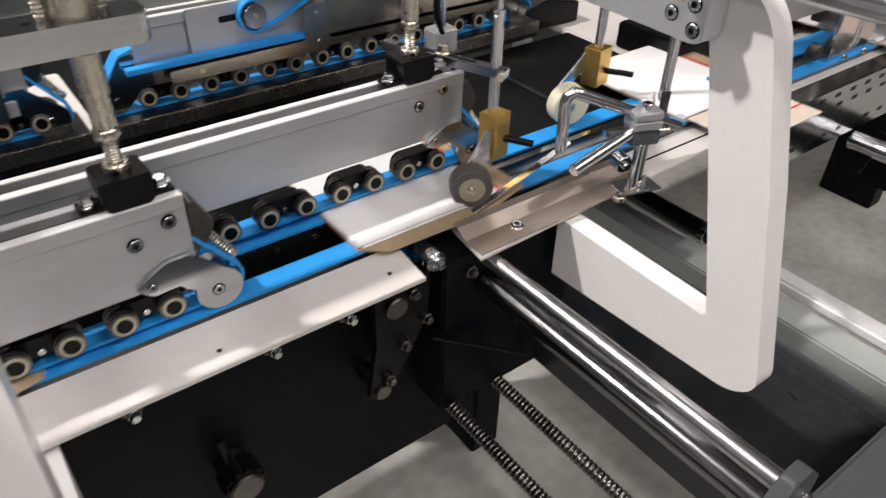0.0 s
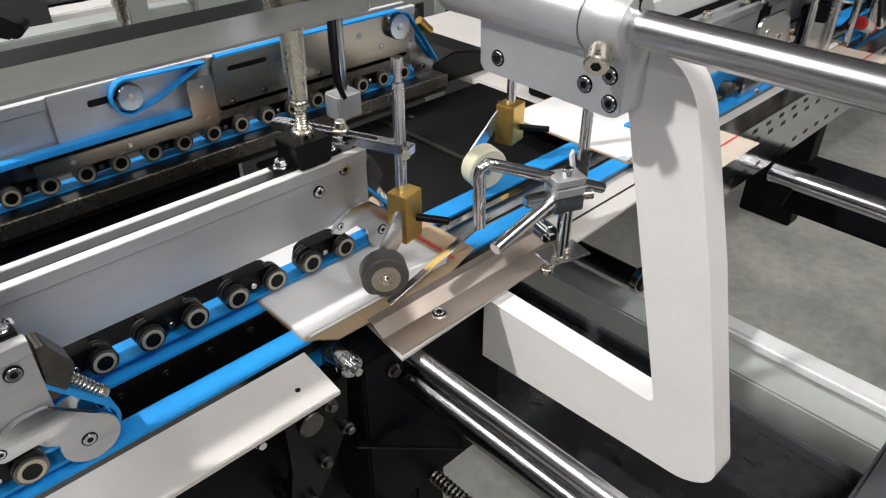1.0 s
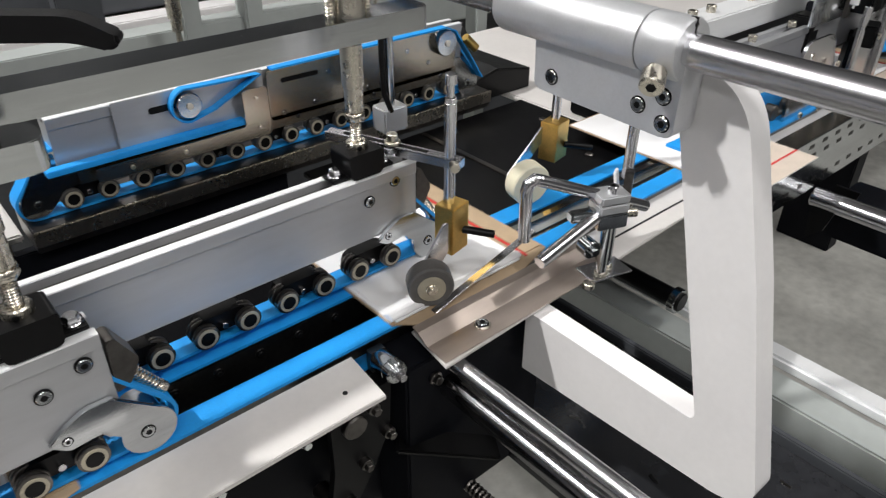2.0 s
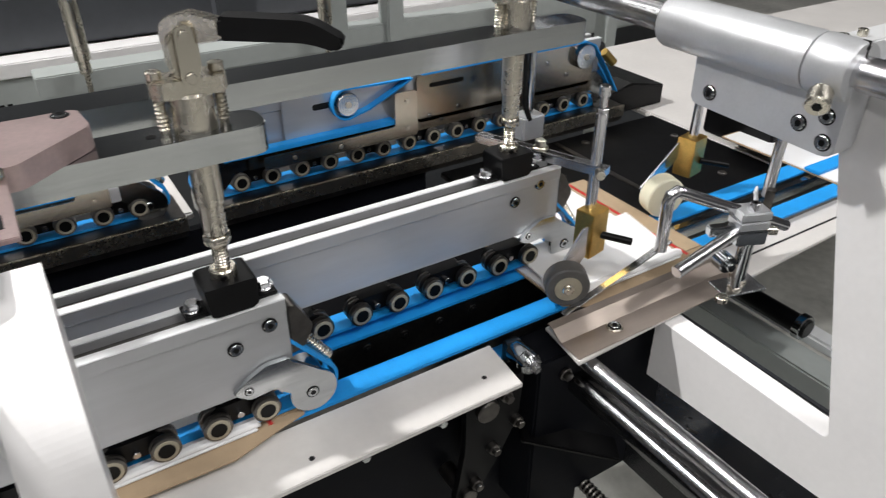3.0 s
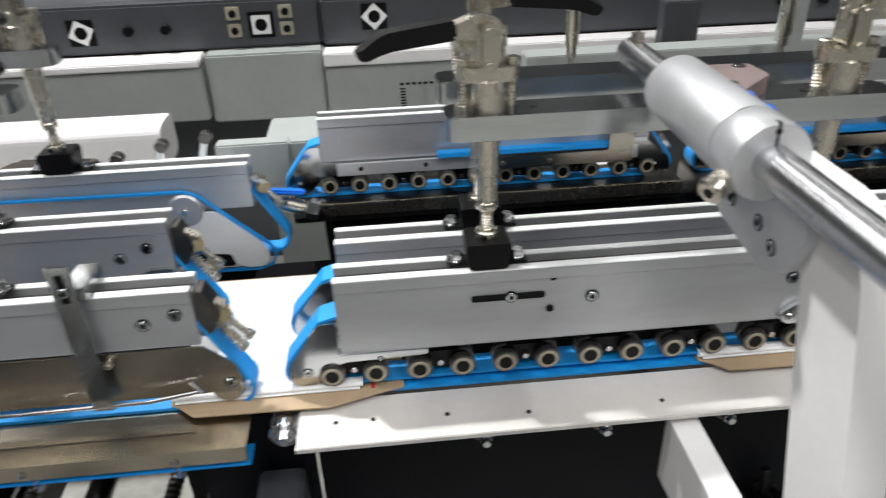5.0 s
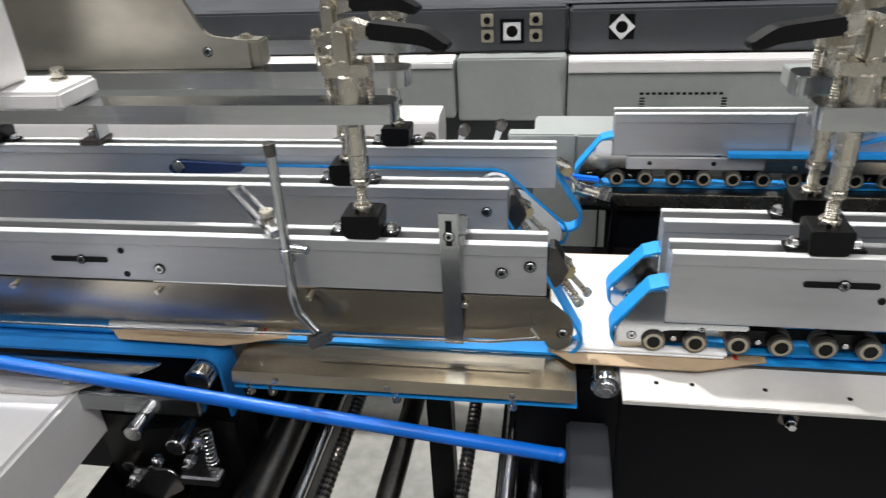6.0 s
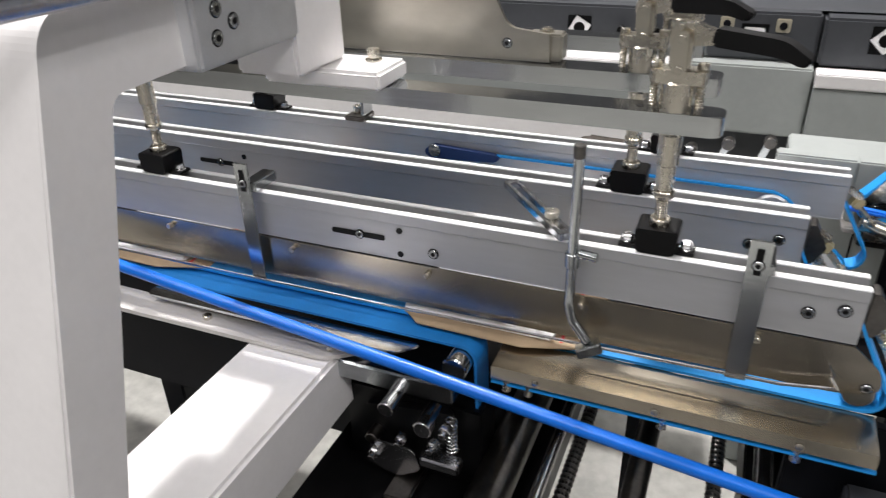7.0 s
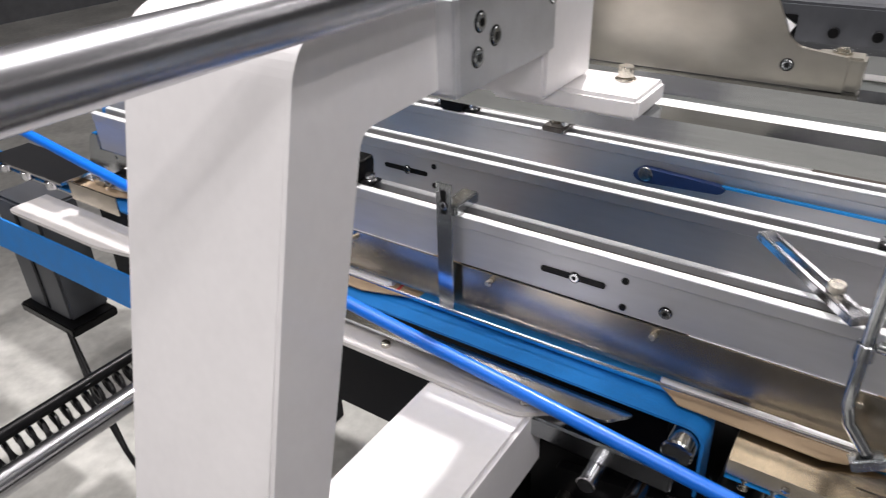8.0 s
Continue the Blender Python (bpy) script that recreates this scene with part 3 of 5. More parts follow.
for x, z, y0, y1, r in ((1.167, 1.268, 0.2, 1.75, 0.0152), (0.483, 1.259, 0.2, 1.52, 0.0152), (-0.63, 1.4165, 0.2, 1.2, 0.0152)):
    cs = thing("cross_shaft", (x, (y0 + y1) / 2, z), "polished chrome cross shaft", "shaft", "cross shafts")
    part("shaft", Shape().ring((x, y0, z), (x, y1, z), ((0, r - 0.0015), (0.001, r), (0.999, r), (1, r - 0.0015)), 44), SHAFT, cs)
    part("end_screw", Shape().ring((x, y1 - 0.02, z + r - 0.002), (x, y1 - 0.02, z + r + 0.009), ((0, 0.0055), (0.3, 0.0055), (0.3, 0.0075), (1, 0.007)), 16), NICKEL, cs)

# ---- left section ----
carrier("belt_carrier", -1.6, -0.012, 1.385, 1.0, 1.07, "long aluminium carrier beam above a stainless skirt", [-1.6, -1.55],
        screws=((-0.64, 1.03, "slot"), (-0.575, 1.045, "hole"), (-0.575, 1.009, "hole"), (-0.525, 1.019, "screw"), (-0.067, 1.031, "screw"), (-0.032, 1.041, "screw")), zb=0.912, plated=False)
sp = thing("skirt_plate", (-0.7, 1.379, 0.93), "bright stainless skirt under the carrier beam", "skirt")
part("sheet", Shape().prism(rounded([(-1.5, 0.9975), (-0.012, 0.9975), (0.02, 0.97), (0.026, 0.94), (-0.02, 0.931), (-1.5, 0.931)], [0, 0, 0.01, 0.02, 0.01, 0]), "y", 1.3862, 1.3885, 0.0004), TAN_STEEL, sp)
socket_screw(sp, (0.01, 1.3862, 0.945), (0, -1, 0), 0.006)
carrier("belt_carrier", -1.79, -0.07, 1.538, 1.0, 1.075, "aluminium carrier beam behind the skirted one", [-1.79, -1.74], zb=0.912, zw=0.928, screws=((-0.1, 1.04, "screw"), (-0.135, 1.028, "screw"), (-1.0, 1.033, "slot"), (-0.945, 1.049, "hole"), (-0.945, 1.017, "hole")))
l3 = carrier("belt_carrier", -1.6, -0.005, 1.75, 0.985, 1.055, "low aluminium carrier beam with thin blue belt", [-0.13, -0.08], nose0=False, nose1=False, zb=0.905, zw=0.922)
part("idler", Shape().rod((-0.105, 1.738, 0.99), (-0.105, 1.75, 0.99), 0.027, 30), ALU, l3, "grey idler wheel")
part("idler_screw", Shape().rod((-0.105, 1.733, 0.99), (-0.105, 1.739, 0.99), 0.006, 14), NICKEL, l3)
part("nose_plate", Shape().prism(rounded([(-0.12, 0.985), (-0.06, 0.985), (0.008, 0.918), (0.008, 0.884), (-0.03, 0.884), (-0.12, 0.94)], [0.01, 0.01, 0.02, 0.02, 0.01, 0.01]), "y", 1.74, 1.745, 0.0006), ALU_BRIGHT, l3)
part("front_belt", Shape().band(list(reversed([(-0.66, 1.022), (-0.105, 1.018), (-0.085, 1.01), (-0.04, 0.966), (0.01, 0.92), (0.017, 0.903), (0.011, 0.887), (-0.01, 0.88), (-0.12, 0.88)])), 1.743, 1.7492, 0.0035, False), BLUE, l3, "blue belt run on the front")
part("belt_loop", Shape().prism(rounded([(-0.695, 1.022), (-0.68, 1.032), (-0.56, 1.026), (-0.55, 1.02), (-0.56, 1.012), (-0.68, 1.006), (-0.695, 1.012)], 0.006), "y", 1.738, 1.7492, 0.001), DARKSHADEBLUE, l3, "looped blue belt round an idler, shade in its colour")
part("loop_wheel", Shape().rod((-0.675, 1.734, 1.022), (-0.675, 1.7378, 1.022), 0.012, 20), STEEL, l3)
part("plate_opening", Shape().prism(rounded([(-0.125, 0.892), (-0.045, 0.889), (-0.05, 0.91), (-0.1, 0.915)], 0.006), "y", 1.7392, 1.7402), BLACK, l3, "dark opening in the nose plate")
part("plate_bearing", Shape().ring((-0.078, 1.736, 0.897), (-0.078, 1.7395, 0.897), ((0, 0.008), (0, 0.0135), (1, 0.0135)), 22), SEAL, l3, "pale bearing ring")
for x, y, z in ((0.012, 1.402, 1.03), (-0.045, 1.555, 1.035), (0.012, 1.765, 1.012)):
    nt = thing("tension_nut", (x, y, z), "yellowed nylon nut with a steel screw on the carrier end", "nut", "tension nuts")
    part("nut", Shape().box(-0.009, 0.009, -0.009, 0.009, -0.009, 0.009, 0.003, pose(x, y, z, 0, 38, 20)), AMBER, nt)
    part("screw", Shape().rod((x + 0.004, y, z - 0.006), (x + 0.026, y - 0.002, z - 0.03), 0.004, 14).hexhead((x + 0.024, y - 0.002, z - 0.028), (x + 0.029, y - 0.002, z - 0.0335), 0.0062), NICKEL, nt)
    part("clip", Shape().box(-0.004, 0.02, -0.008, 0.008, -0.004, 0.004, 0.001, pose(x - 0.012, y, z + 0.018, 0, 30, 0)), NICKEL, nt)
vh = thing("air_valve", (0.05, 1.8, 0.97), "small steel air valve with a bright blue lever", "valve")
part("body", Shape().rod((0.03, 1.8, 0.965), (0.085, 1.795, 0.95), 0.013, 18), NICKEL, vh)
part("nut", Shape().hexhead((0.07, 1.797, 0.954), (0.09, 1.795, 0.949), 0.018), STEEL, vh)
part("lever", Shape().box(-0.032, 0.03, -0.008, 0.008, -0.004, 0.004, 0.003, pose(0.04, 1.796, 0.986, 0, 6, 0)), BLUETUBE, vh, "bright blue lever")
part("tail", Shape().pipe([(0.085, 1.795, 0.95), (0.1, 1.8, 0.93), (0.1, 1.82, 0.86), (0.1, 1.83, 0.819)], 0.006, 10), RUBBERBLACK, vh, "black air hose")
bar(-1.02, -0.187, 1.388, 1.428, 1.22, 1.243, "ground steel clamp bar over the skirted beam")
bar(-1.3, -0.2, 1.536, 1.58, 1.22, 1.243, "ground steel clamp bar over the rear beam")
clamp_post(-0.24, 1.407, 1.07, 1.22, 0.023, -14, 5, "nickel toggle clamp with black grip on a steel bar")
clamp_post(-0.995, 1.407, 1.07, 1.22, 0.023, 200, 0, "nickel toggle clamp on a steel bar")
clamp_post(-0.3, 1.558, 1.075, 1.22, 0.023, -12, 0, "nickel toggle clamp with black grip on a steel bar")

bar(-1.4, -0.235, 1.752, 1.792, 1.215, 1.238, "ground steel clamp bar over the low rear beam")
clamp_post(-0.275, 1.772, 1.055, 1.215, 0.023, 196, 3, "nickel toggle clamp with black grip on a steel bar")
clamp_post(-1.05, 1.772, 1.055, 1.215, 0.023, 190, 3, "nickel toggle clamp with black grip on a steel bar")

lf = thing("support_frame", (-0.72, 1.0, 0.7), "thick white painted support frame with a slanted post", "machine frame")
o = rounded([(1.0, 1.4), (0.82, 0.7), (0.884, 0.7), (1.05, 1.322), (1.19, 1.322), (1.19, 1.4)], [0.035, 0, 0, 0.015, 0, 0], 12)
part("post", Shape().prism(o, "x", -0.82, -0.66, 0.004), WHITE, lf)
part("joint_block", Shape().box(-0.772, -0.642, 1.142, 1.31, 1.318, 1.395, 0.004), SILVER, lf, "silver bolted joint block")
for y, z in ((1.198, 1.356), (1.171, 1.345), (1.175, 1.371), (1.3, 1.37)):
    socket_screw(lf, (-0.6422, y, z), (1, 0, 0), 0.007)
part("arm", Shape().box(-0.795, -0.648, 0.84, 1.345, 0.76, 0.866, 0.006), WHITE, lf, "white box-section arm")
part("end_block", Shape().box(-0.74, -0.652, 1.311, 1.42, 1.268, 1.40, 0.004), WHITE, lf)
part("foot", Shape().box(-0.74, -0.575, 1.36, 1.44, 1.2445, 1.267, 0.004), WHITE, lf)
part("foot_screw", Shape().rod((-0.611, 1.418, 1.266), (-0.611, 1.418, 1.27), 0.011, 18).rod((-0.611, 1.418, 1.27), (-0.611, 1.418, 1.282), 0.008, 18), NICKEL, lf)
ep = thing("end_plate", (-0.8, 1.556, 1.244), "brushed stainless upright plate", "plate")
part("sheet", Shape().prism(rounded([(-1.1, 1.244), (-0.42, 1.244), (-0.42, 1.281), (-0.478, 1.288), (-0.542, 1.42), (-1.1, 1.42)], [0, 0, 0.004, 0.01, 0.02, 0]), "y", 1.553, 1.56, 0.001), SMUDGED, ep)
part("foot_block", Shape().box(-0.455, -0.405, 1.5605, 1.59, 1.2435, 1.28, 0.003), SMUDGED, ep)
socket_screw(ep, (-0.479, 1.553, 1.267), (0, -1, 0), 0.006)
part("ring_screw", Shape().ring((-0.43, 1.575, 1.28), (-0.43, 1.575, 1.286), ((0, 0.01), (0.5, 0.01), (0.5, 0.006), (1, 0.006)), 18), NICKEL, ep)

for x in (-0.128, -0.815):
    s = thing("hold_strip", (x, 1.37, 0.93), "narrow steel strip clamped to the skirt", "strip", "hold strips")
    part("strip", Shape().box(x - 0.012, x + 0.012, 1.3725, 1.3755, 0.93, 1.118, 0.001), STEEL, s)
    part("slot", Shape().box(x - 0.004, x + 0.004, 1.3718, 1.3727, 1.075, 1.108), BLACK, s, "dark slot")
    socket_screw(s, (x, 1.3725, 1.087), (0, -1, 0), 0.006)
    part("block", Shape().box(x - 0.006, x + 0.018, 1.3765, 1.43, 1.0725, 1.088, 0.002), STEEL, s)

# lower left: tan plate, wide belt, roller, hose
lg = thing("lower_guide", (-0.2, 1.34, 0.9), "bent tan stainless guide plate", "guide plate")
part("sheet", Shape().prism([(1.389, 0.907), (1.37, 0.9055), (1.325, 0.9035), (1.321, 0.887), (1.3235, 0.887), (1.328, 0.9005), (1.389, 0.904)], "x", -0.42, 0.028, 0.0005), TAN_STEEL, lg)
part("return_belt", Shape().box(-0.42, 0.03, 1.3245, 1.354, 0.876, 0.88, 0.0005), BLUE, lg, "blue belt run under the guide")
part("fold_seam", Shape().box(-0.3, -0.03, 1.352, 1.3535, 0.9049, 0.9056), DARKSTEEL, lg, "dark pressed seam")
for x in (-0.36, -0.21, -0.05):
    part("edge_rivet", Shape().ring((x, 1.3225, 0.893), (x, 1.3195, 0.893), ((0, 0.0045), (0.6, 0.004), (1, 0.002)), 14), NICKEL, lg)
wb = thing("wide_belt", (-0.9, 1.36, 0.86), "wide blue belt turning over a roller", "belt")
pts = [(-5.4, 0.9)] + [(-0.474 + 0.02 * math.sin(math.radians(11.25 * k)), 0.88 + 0.02 * math.cos(math.radians(11.25 * k))) for k in range(9)] + [(-0.452, 0.80), (-0.448, 0.75)]
part("belt", Shape().band(list(reversed(pts)), 1.35, 1.395, 0.004, False), SHADEBLUE, wb)
part("roller", Shape().rod((-0.474, 1.325, 0.88), (-0.474, 1.4, 0.88), 0.0185, 28), STEEL, wb)
sr = thing("side_rail", (-1.1, 1.33, 0.86), "bright steel side rail plate beside the wide belt", "rail")
part("plate", Shape().prism(rounded([(-1.79, 1.268), (-1.5, 1.27), (-1.4, 1.288), (-0.66, 1.293), (-0.6, 1.34), (-1.79, 1.349)], [0.012, 0.02, 0.02, 0.02, 0.02, 0]), "z", 0.868, 0.875, 0.001), PLATEWHITE, sr)
part("dish", Shape().prism(rounded([(-1.0, 1.318), (-0.56, 1.318), (-0.53, 1.348), (-1.0, 1.348)], 0.01), "z", 0.889, 0.8935, 0.001), STEEL, sr, "polished steel dish plate")
part("spacer", Shape().box(-0.9, -0.62, 1.33, 1.346, 0.8755, 0.8885, 0.001), DARKSTEEL, sr)
for x in (-1.35, -0.88, -0.66):
    part("rail_screw", Shape().rod((x, 1.315, 0.875), (x, 1.315, 0.882), 0.007, 14), NICKEL, sr)

ah = thing("air_hose", (-0.9, 1.31, 0.93), "bright blue hose crossing before the rails", "hose")
part("tube", Shape().pipe([(-1.78, 1.335, 1.022), (-1.05, 1.311, 0.944), (-0.3, 1.298, 0.861), (0.008, 1.293, 0.8274)], 0.0092, 18), BLUETUBE, ah)
part("end_cap", Shape().ring((0.0085, 1.293, 0.8273), (0.017, 1.2928, 0.8264), ((0, 0.0098), (0.5, 0.0098), (1, 0.007)), 18), BLUETUBE, ah)

# ---- right section ----
gp = thing("fold_guide", (1.3, 1.33, 0.89), "tan steel folding guide on a pale plate", "guide plate")
part("base_plate", Shape().prism([(1.031, 1.308), (2.3, 1.355), (2.3, 1.41), (1.041, 1.383)], "z", 0.893, 0.898, 0.0008), PLATEWHITE, gp)
part("guide_sheet", Shape().prism([(1.312, 0.9), (1.345, 0.9012), (1.362, 0.912), (1.372, 0.915), (1.3725, 0.9135), (1.363, 0.9105), (1.346, 0.8995), (1.312, 0.8985)], "x", 1.034, 1.35, 0.0003), FOLDTAN, gp, "bent tan steel sheet")
part("guide_washer", Shape().rod((1.112, 1.334, 0.8998), (1.112, 1.334, 0.9035), 0.0105, 22), NICKEL, gp)
socket_screw(gp, (1.112, 1.334, 0.9035), (0, 0, 1), 0.007)
part("edge_seam", Shape().box(1.36, 2.2, 1.3555, 1.359, 0.8975, 0.8985), BLACK, gp, "dark seam along the plate")
br = thing("press_wheel", (1.141, 1.43, 0.9), "grey rubber press wheel on a brass block and chrome rod", "wheel holder")
part("rod", Shape().rod((1.141, 1.43, 1.02), (1.141, 1.43, 1.15), 0.0072, 20), CHROME, br)
part("rod_tip", Shape().rod((1.141, 1.43, 1.15), (1.141, 1.43, 1.172), 0.0045, 16).rod((1.141, 1.43, 1.171), (1.141, 1.43, 1.184), 0.007, 16).hexhead((1.141, 1.43, 1.15), (1.141, 1.43, 1.156), 0.0075), CHROME, br)
part("block", Shape().box(-0.017, 0.017, -0.014, 0.014, 0.957, 1.022, 0.001, pose(1.141, 1.425, 0, 0, 0, 12)), BRASS, br, "brass block")
part("pin", Shape().rod((1.15, 1.415, 0.985), (1.178, 1.385, 0.98), 0.005, 16), BLACK, br, "black pin")
part("arm", Shape().prism(rounded([(1.072, 0.942), (1.094, 0.926), (1.146, 0.99), (1.12, 1.008)], 0.006), "y", 1.412, 1.4155, 0.0005), CHROME, br, "thin steel arm")
part("wheel", Shape().ring((1.076, 1.387, 0.9425), (1.088, 1.408, 0.9435), ((0, 0.0265), (0.08, 0.0285), (0.92, 0.0285), (1, 0.0265)), 40), GREYRUB, br, "grey rubber wheel")
part("hub", Shape().ring((1.0754, 1.3855, 0.9425), (1.078, 1.39, 0.9425), ((0, 0.009), (0, 0.0175), (1, 0.0175)), 28), SEAL, br, "worn pale wheel hub")
part("hub_screw", Shape().rod((1.0735, 1.383, 0.9425), (1.0765, 1.3875, 0.9425), 0.0075, 18).rod((1.0718, 1.3802, 0.9425), (1.0737, 1.3835, 0.9425), 0.0045, 12), NICKEL, br)
lk = part("link_bar", Shape().box(-0.175, 0.016, -0.0085, 0.0085, 1.07, 1.082, 0.001, pose(1.141, 1.43, 0, 0, 0, -68)), CHROME, br, "slotted chrome link bar")
part("slot", Shape().box(-0.15, -0.03, -0.0028, 0.0028, 1.0815, 1.0825, 0, pose(1.141, 1.43, 0, 0, 0, -68)), BLACK, lk, "dark slot")
part("bar_screw", Shape().rod((1.111, 1.503, 1.082), (1.111, 1.503, 1.087), 0.0105, 18).rod((1.111, 1.503, 1.087), (1.111, 1.503, 1.096), 0.0072, 16), NICKEL, lk)
part("pinch_screw", Shape().rod((1.139, 1.421, 1.076), (1.132, 1.41, 1.076), 0.006, 16), NICKEL, lk)

# ---- far section ----
carrier("belt_carrier", 0.095, 0.66, 1.87, 1.0, 1.075, "far aluminium belt carrier beam with bearing wheels", [0.105 + 0.0506 * k for k in range(12)], zw=0.957, zb=0.94)
carrier("belt_carrier", 0.81, 1.56, 1.87, 1.0, 1.075, "far aluminium belt carrier beam with bearing wheels", [0.816 + 0.0506 * k for k in range(15)], zw=0.957, zb=0.94)

# ---- machine body under the belts ----
mb = thing("machine_base", (0.5, 1.6, 0.0), "dark painted machine base under the belts", "machine base")
part("side_panel", Shape().box(0.09, 1.12, 1.41, 1.422, 0.46, 0.864, 0.002), DARKGREY, mb)
part("rear_panel", Shape().box(0.09, 1.15, 1.86, 1.88, 0.74, 0.9, 0.002), DARKGREY, mb)
part("inner_tray", Shape().box(-1.6, 1.6, 1.53, 1.855, 0.80, 0.82, 0.002), MATTEBLACK, mb, "black inner tray")
part("front_box", Shape().box(1.0, 1.24, 1.342, 1.409, 0.60, 0.884, 0.003), DARKGREY, mb)
part("left_panel", Shape().box(-0.05, 0.088, 1.395, 1.41, 0.35, 0.886, 0.002), DARKGREY, mb)
part("left_side", Shape().box(-1.7, -0.5, 1.40, 1.412, 0.62, 0.885, 0.002), DARKGREY, mb)
part("cross_wall", Shape().box(-0.66, -0.44, 1.34, 1.399, 0.6555, 0.80, 0.002), BLACK, mb)
for x in (-1.6, 0.15, 1.05):
    part("leg", Shape().box(x, x + 0.08, 1.79, 1.85, 0.0, 0.80, 0.004), DARKGREY, mb)
part("sill", Shape().box(0.09, 1.12, 1.4225, 1.45, 0.46, 0.48, 0.002), BLACK, mb)
for x, z in ((0.609, 0.83), (0.774, 0.83), (0.878, 0.828), (0.3, 0.83), (0.45, 0.83)):
    r = part("support_roller", Shape().rod((x, 1.385, z), (x, 1.41, z), 0.014, 20), DARKSTEEL, mb)
    part("roller_bolt", Shape().rod((x, 1.372, z), (x, 1.386, z), 0.0075, 16).hexhead((x, 1.373, z), (x, 1.366, z), 0.006), STEEL, r)
for x, z, y in ((1.042, 0.852, 1.3415), (1.14, 0.72, 1.3415)):
    part("panel_bolt", Shape().rod((x, y, z), (x, y - 0.005, z), 0.009, 18).hexhead((x, y - 0.004, z), (x, y - 0.011, z), 0.0065), DARKSTEEL, mb)
part("bed_rail", Shape().box(0.1, 1.2, 1.4742, 1.4749, 0.84, 0.905, 0.0), DARKSTEEL, mb, "dark oiled steel rail beside the belt")
for k in range(6):
    x = 0.729 + 0.052 * k
    part("bed_bolt", Shape().rod((x, 1.4742, 0.892), (x, 1.471, 0.892), 0.0062, 16).rod((x, 1.472, 0.892), (x, 1.4685, 0.892), 0.0035, 12), BLACK, mb)
part("roller_mount", Shape().box(0.978, 0.998, 1.3782, 1.39, 0.87, 0.9, 0.001), DARKSTEEL, mb)
part("roller_mount", Shape().box(0.056, 0.076, 1.3882, 1.3902, 0.87, 0.9, 0.001), DARKSTEEL, mb)

lv = thing("tension_lever", (0.93, 1.36, 0.72), "black oiled lever and pinch roller under the plate", "lever mechanism")
part("bracket", Shape().prism(rounded([(0.9, 0.87), (0.985, 0.875), (0.98, 0.80), (0.95, 0.74), (0.91, 0.68), (0.885, 0.69), (0.9, 0.78)], 0.008), "y", 1.352, 1.362, 0.001), BLACK, lv)
part("bracket", Shape().prism(rounded([(0.92, 0.86), (1.0, 0.865), (0.995, 0.80), (0.96, 0.72), (0.93, 0.69)], 0.008), "y", 1.385, 1.395, 0.001), BLACK, lv)
part("pinch_roller", Shape().rod((0.93, 1.345, 0.838), (0.93, 1.405, 0.838), 0.016, 22), DARKSTEEL, lv)
part("pinch_roller", Shape().rod((0.905, 1.345, 0.70), (0.905, 1.405, 0.70), 0.012, 22), DARKSTEEL, lv)
part("arm", Shape().box(-0.075, 0.075, -0.018, 0.018, -0.004, 0.004, 0.002, pose(1.055, 1.33, 0.735, 12, 22, -25)), BLACK, lv, "flat black lever arm")
for x, z in ((0.955, 0.852), (0.975, 0.80), (0.94, 0.77), (0.915, 0.72)):
    part("bolt", Shape().rod((x, 1.353, z), (x, 1.343, z), 0.008, 16).hexhead((x, 1.345, z), (x, 1.337, z), 0.006), DARKSTEEL, lv)
kn = thing("adjust_knob", (0.70, 1.36, 0.63), "ribbed dark adjusting knob with a short stem", "knob")
kb = Shape()
for k in range(10):
    a = 2 * math.pi * k / 10
    kb.rod((0.702 + 0.022 * math.cos(a), 1.36, 0.644 + 0.022 * math.sin(a)), (0.702 + 0.022 * math.cos(a), 1.392, 0.644 + 0.022 * math.sin(a)), 0.006, 10)
part("ribs", kb, BLACK, kn)
part("cap", Shape().rod((0.702, 1.352, 0.644), (0.702, 1.409, 0.644), 0.023, 26), DARKSTEEL, kn)
part("stem", Shape().rod((0.695, 1.385, 0.66), (0.69, 1.39, 0.712), 0.006, 12), BLACK, kn)

# shafts and rods crossing low in front
cs = thing("low_shaft_pair", (1.05, 1.1, 0.8), "two polished low shafts held by a grey end block", "shaft")
part("shaft", Shape().rod((1.06, 0.905, 0.876), (1.06, 1.341, 0.876), 0.0112, 32), SHAFT, cs)
part("shaft", Shape().rod((1.067, 0.905, 0.828), (1.067, 1.341, 0.828), 0.018, 36), DARKSHAFT, cs, "polished shaft with dark reflections in its colour")
part("end_block", Shape().prism(rounded([(1.0, 0.79), (1.1, 0.79), (1.1, 0.875), (1.075, 0.9), (1.05, 0.9), (1.0, 0.84)], 0.006), "y", 0.888, 0.904, 0.002), MACHGREY, cs, "grey end block")
part("block_bolt", Shape().rod((1.085, 0.888, 0.85), (1.085, 0.88, 0.85), 0.009, 18).hexhead((1.085, 0.881, 0.85), (1.085, 0.872, 0.85), 0.007), CHROME, cs)


def screw_rod(x, y0, y1, z, label):
    t = thing("screw_rod", (x, y0, z), label, "screw rod", "screw rods")
    part("rod", Shape().rod((x, y0, z), (x, y1, z), 0.0095, 16), BLACK, t)
    n, turns = 90, []
    for k in range(n):
        turns += [((k + 0.1) / n, 0.0096), ((k + 0.4) / n, 0.0112), ((k + 0.7) / n, 0.0096)]
    th = Shape().ring((x, y0 + 0.003, z), (x, y1 - 0.003, z), [(0.0, 0.0096)] + turns + [(1.0, 0.0096)], 12)
    part("thread", th, DARKSTEEL, t, "fine dark thread")


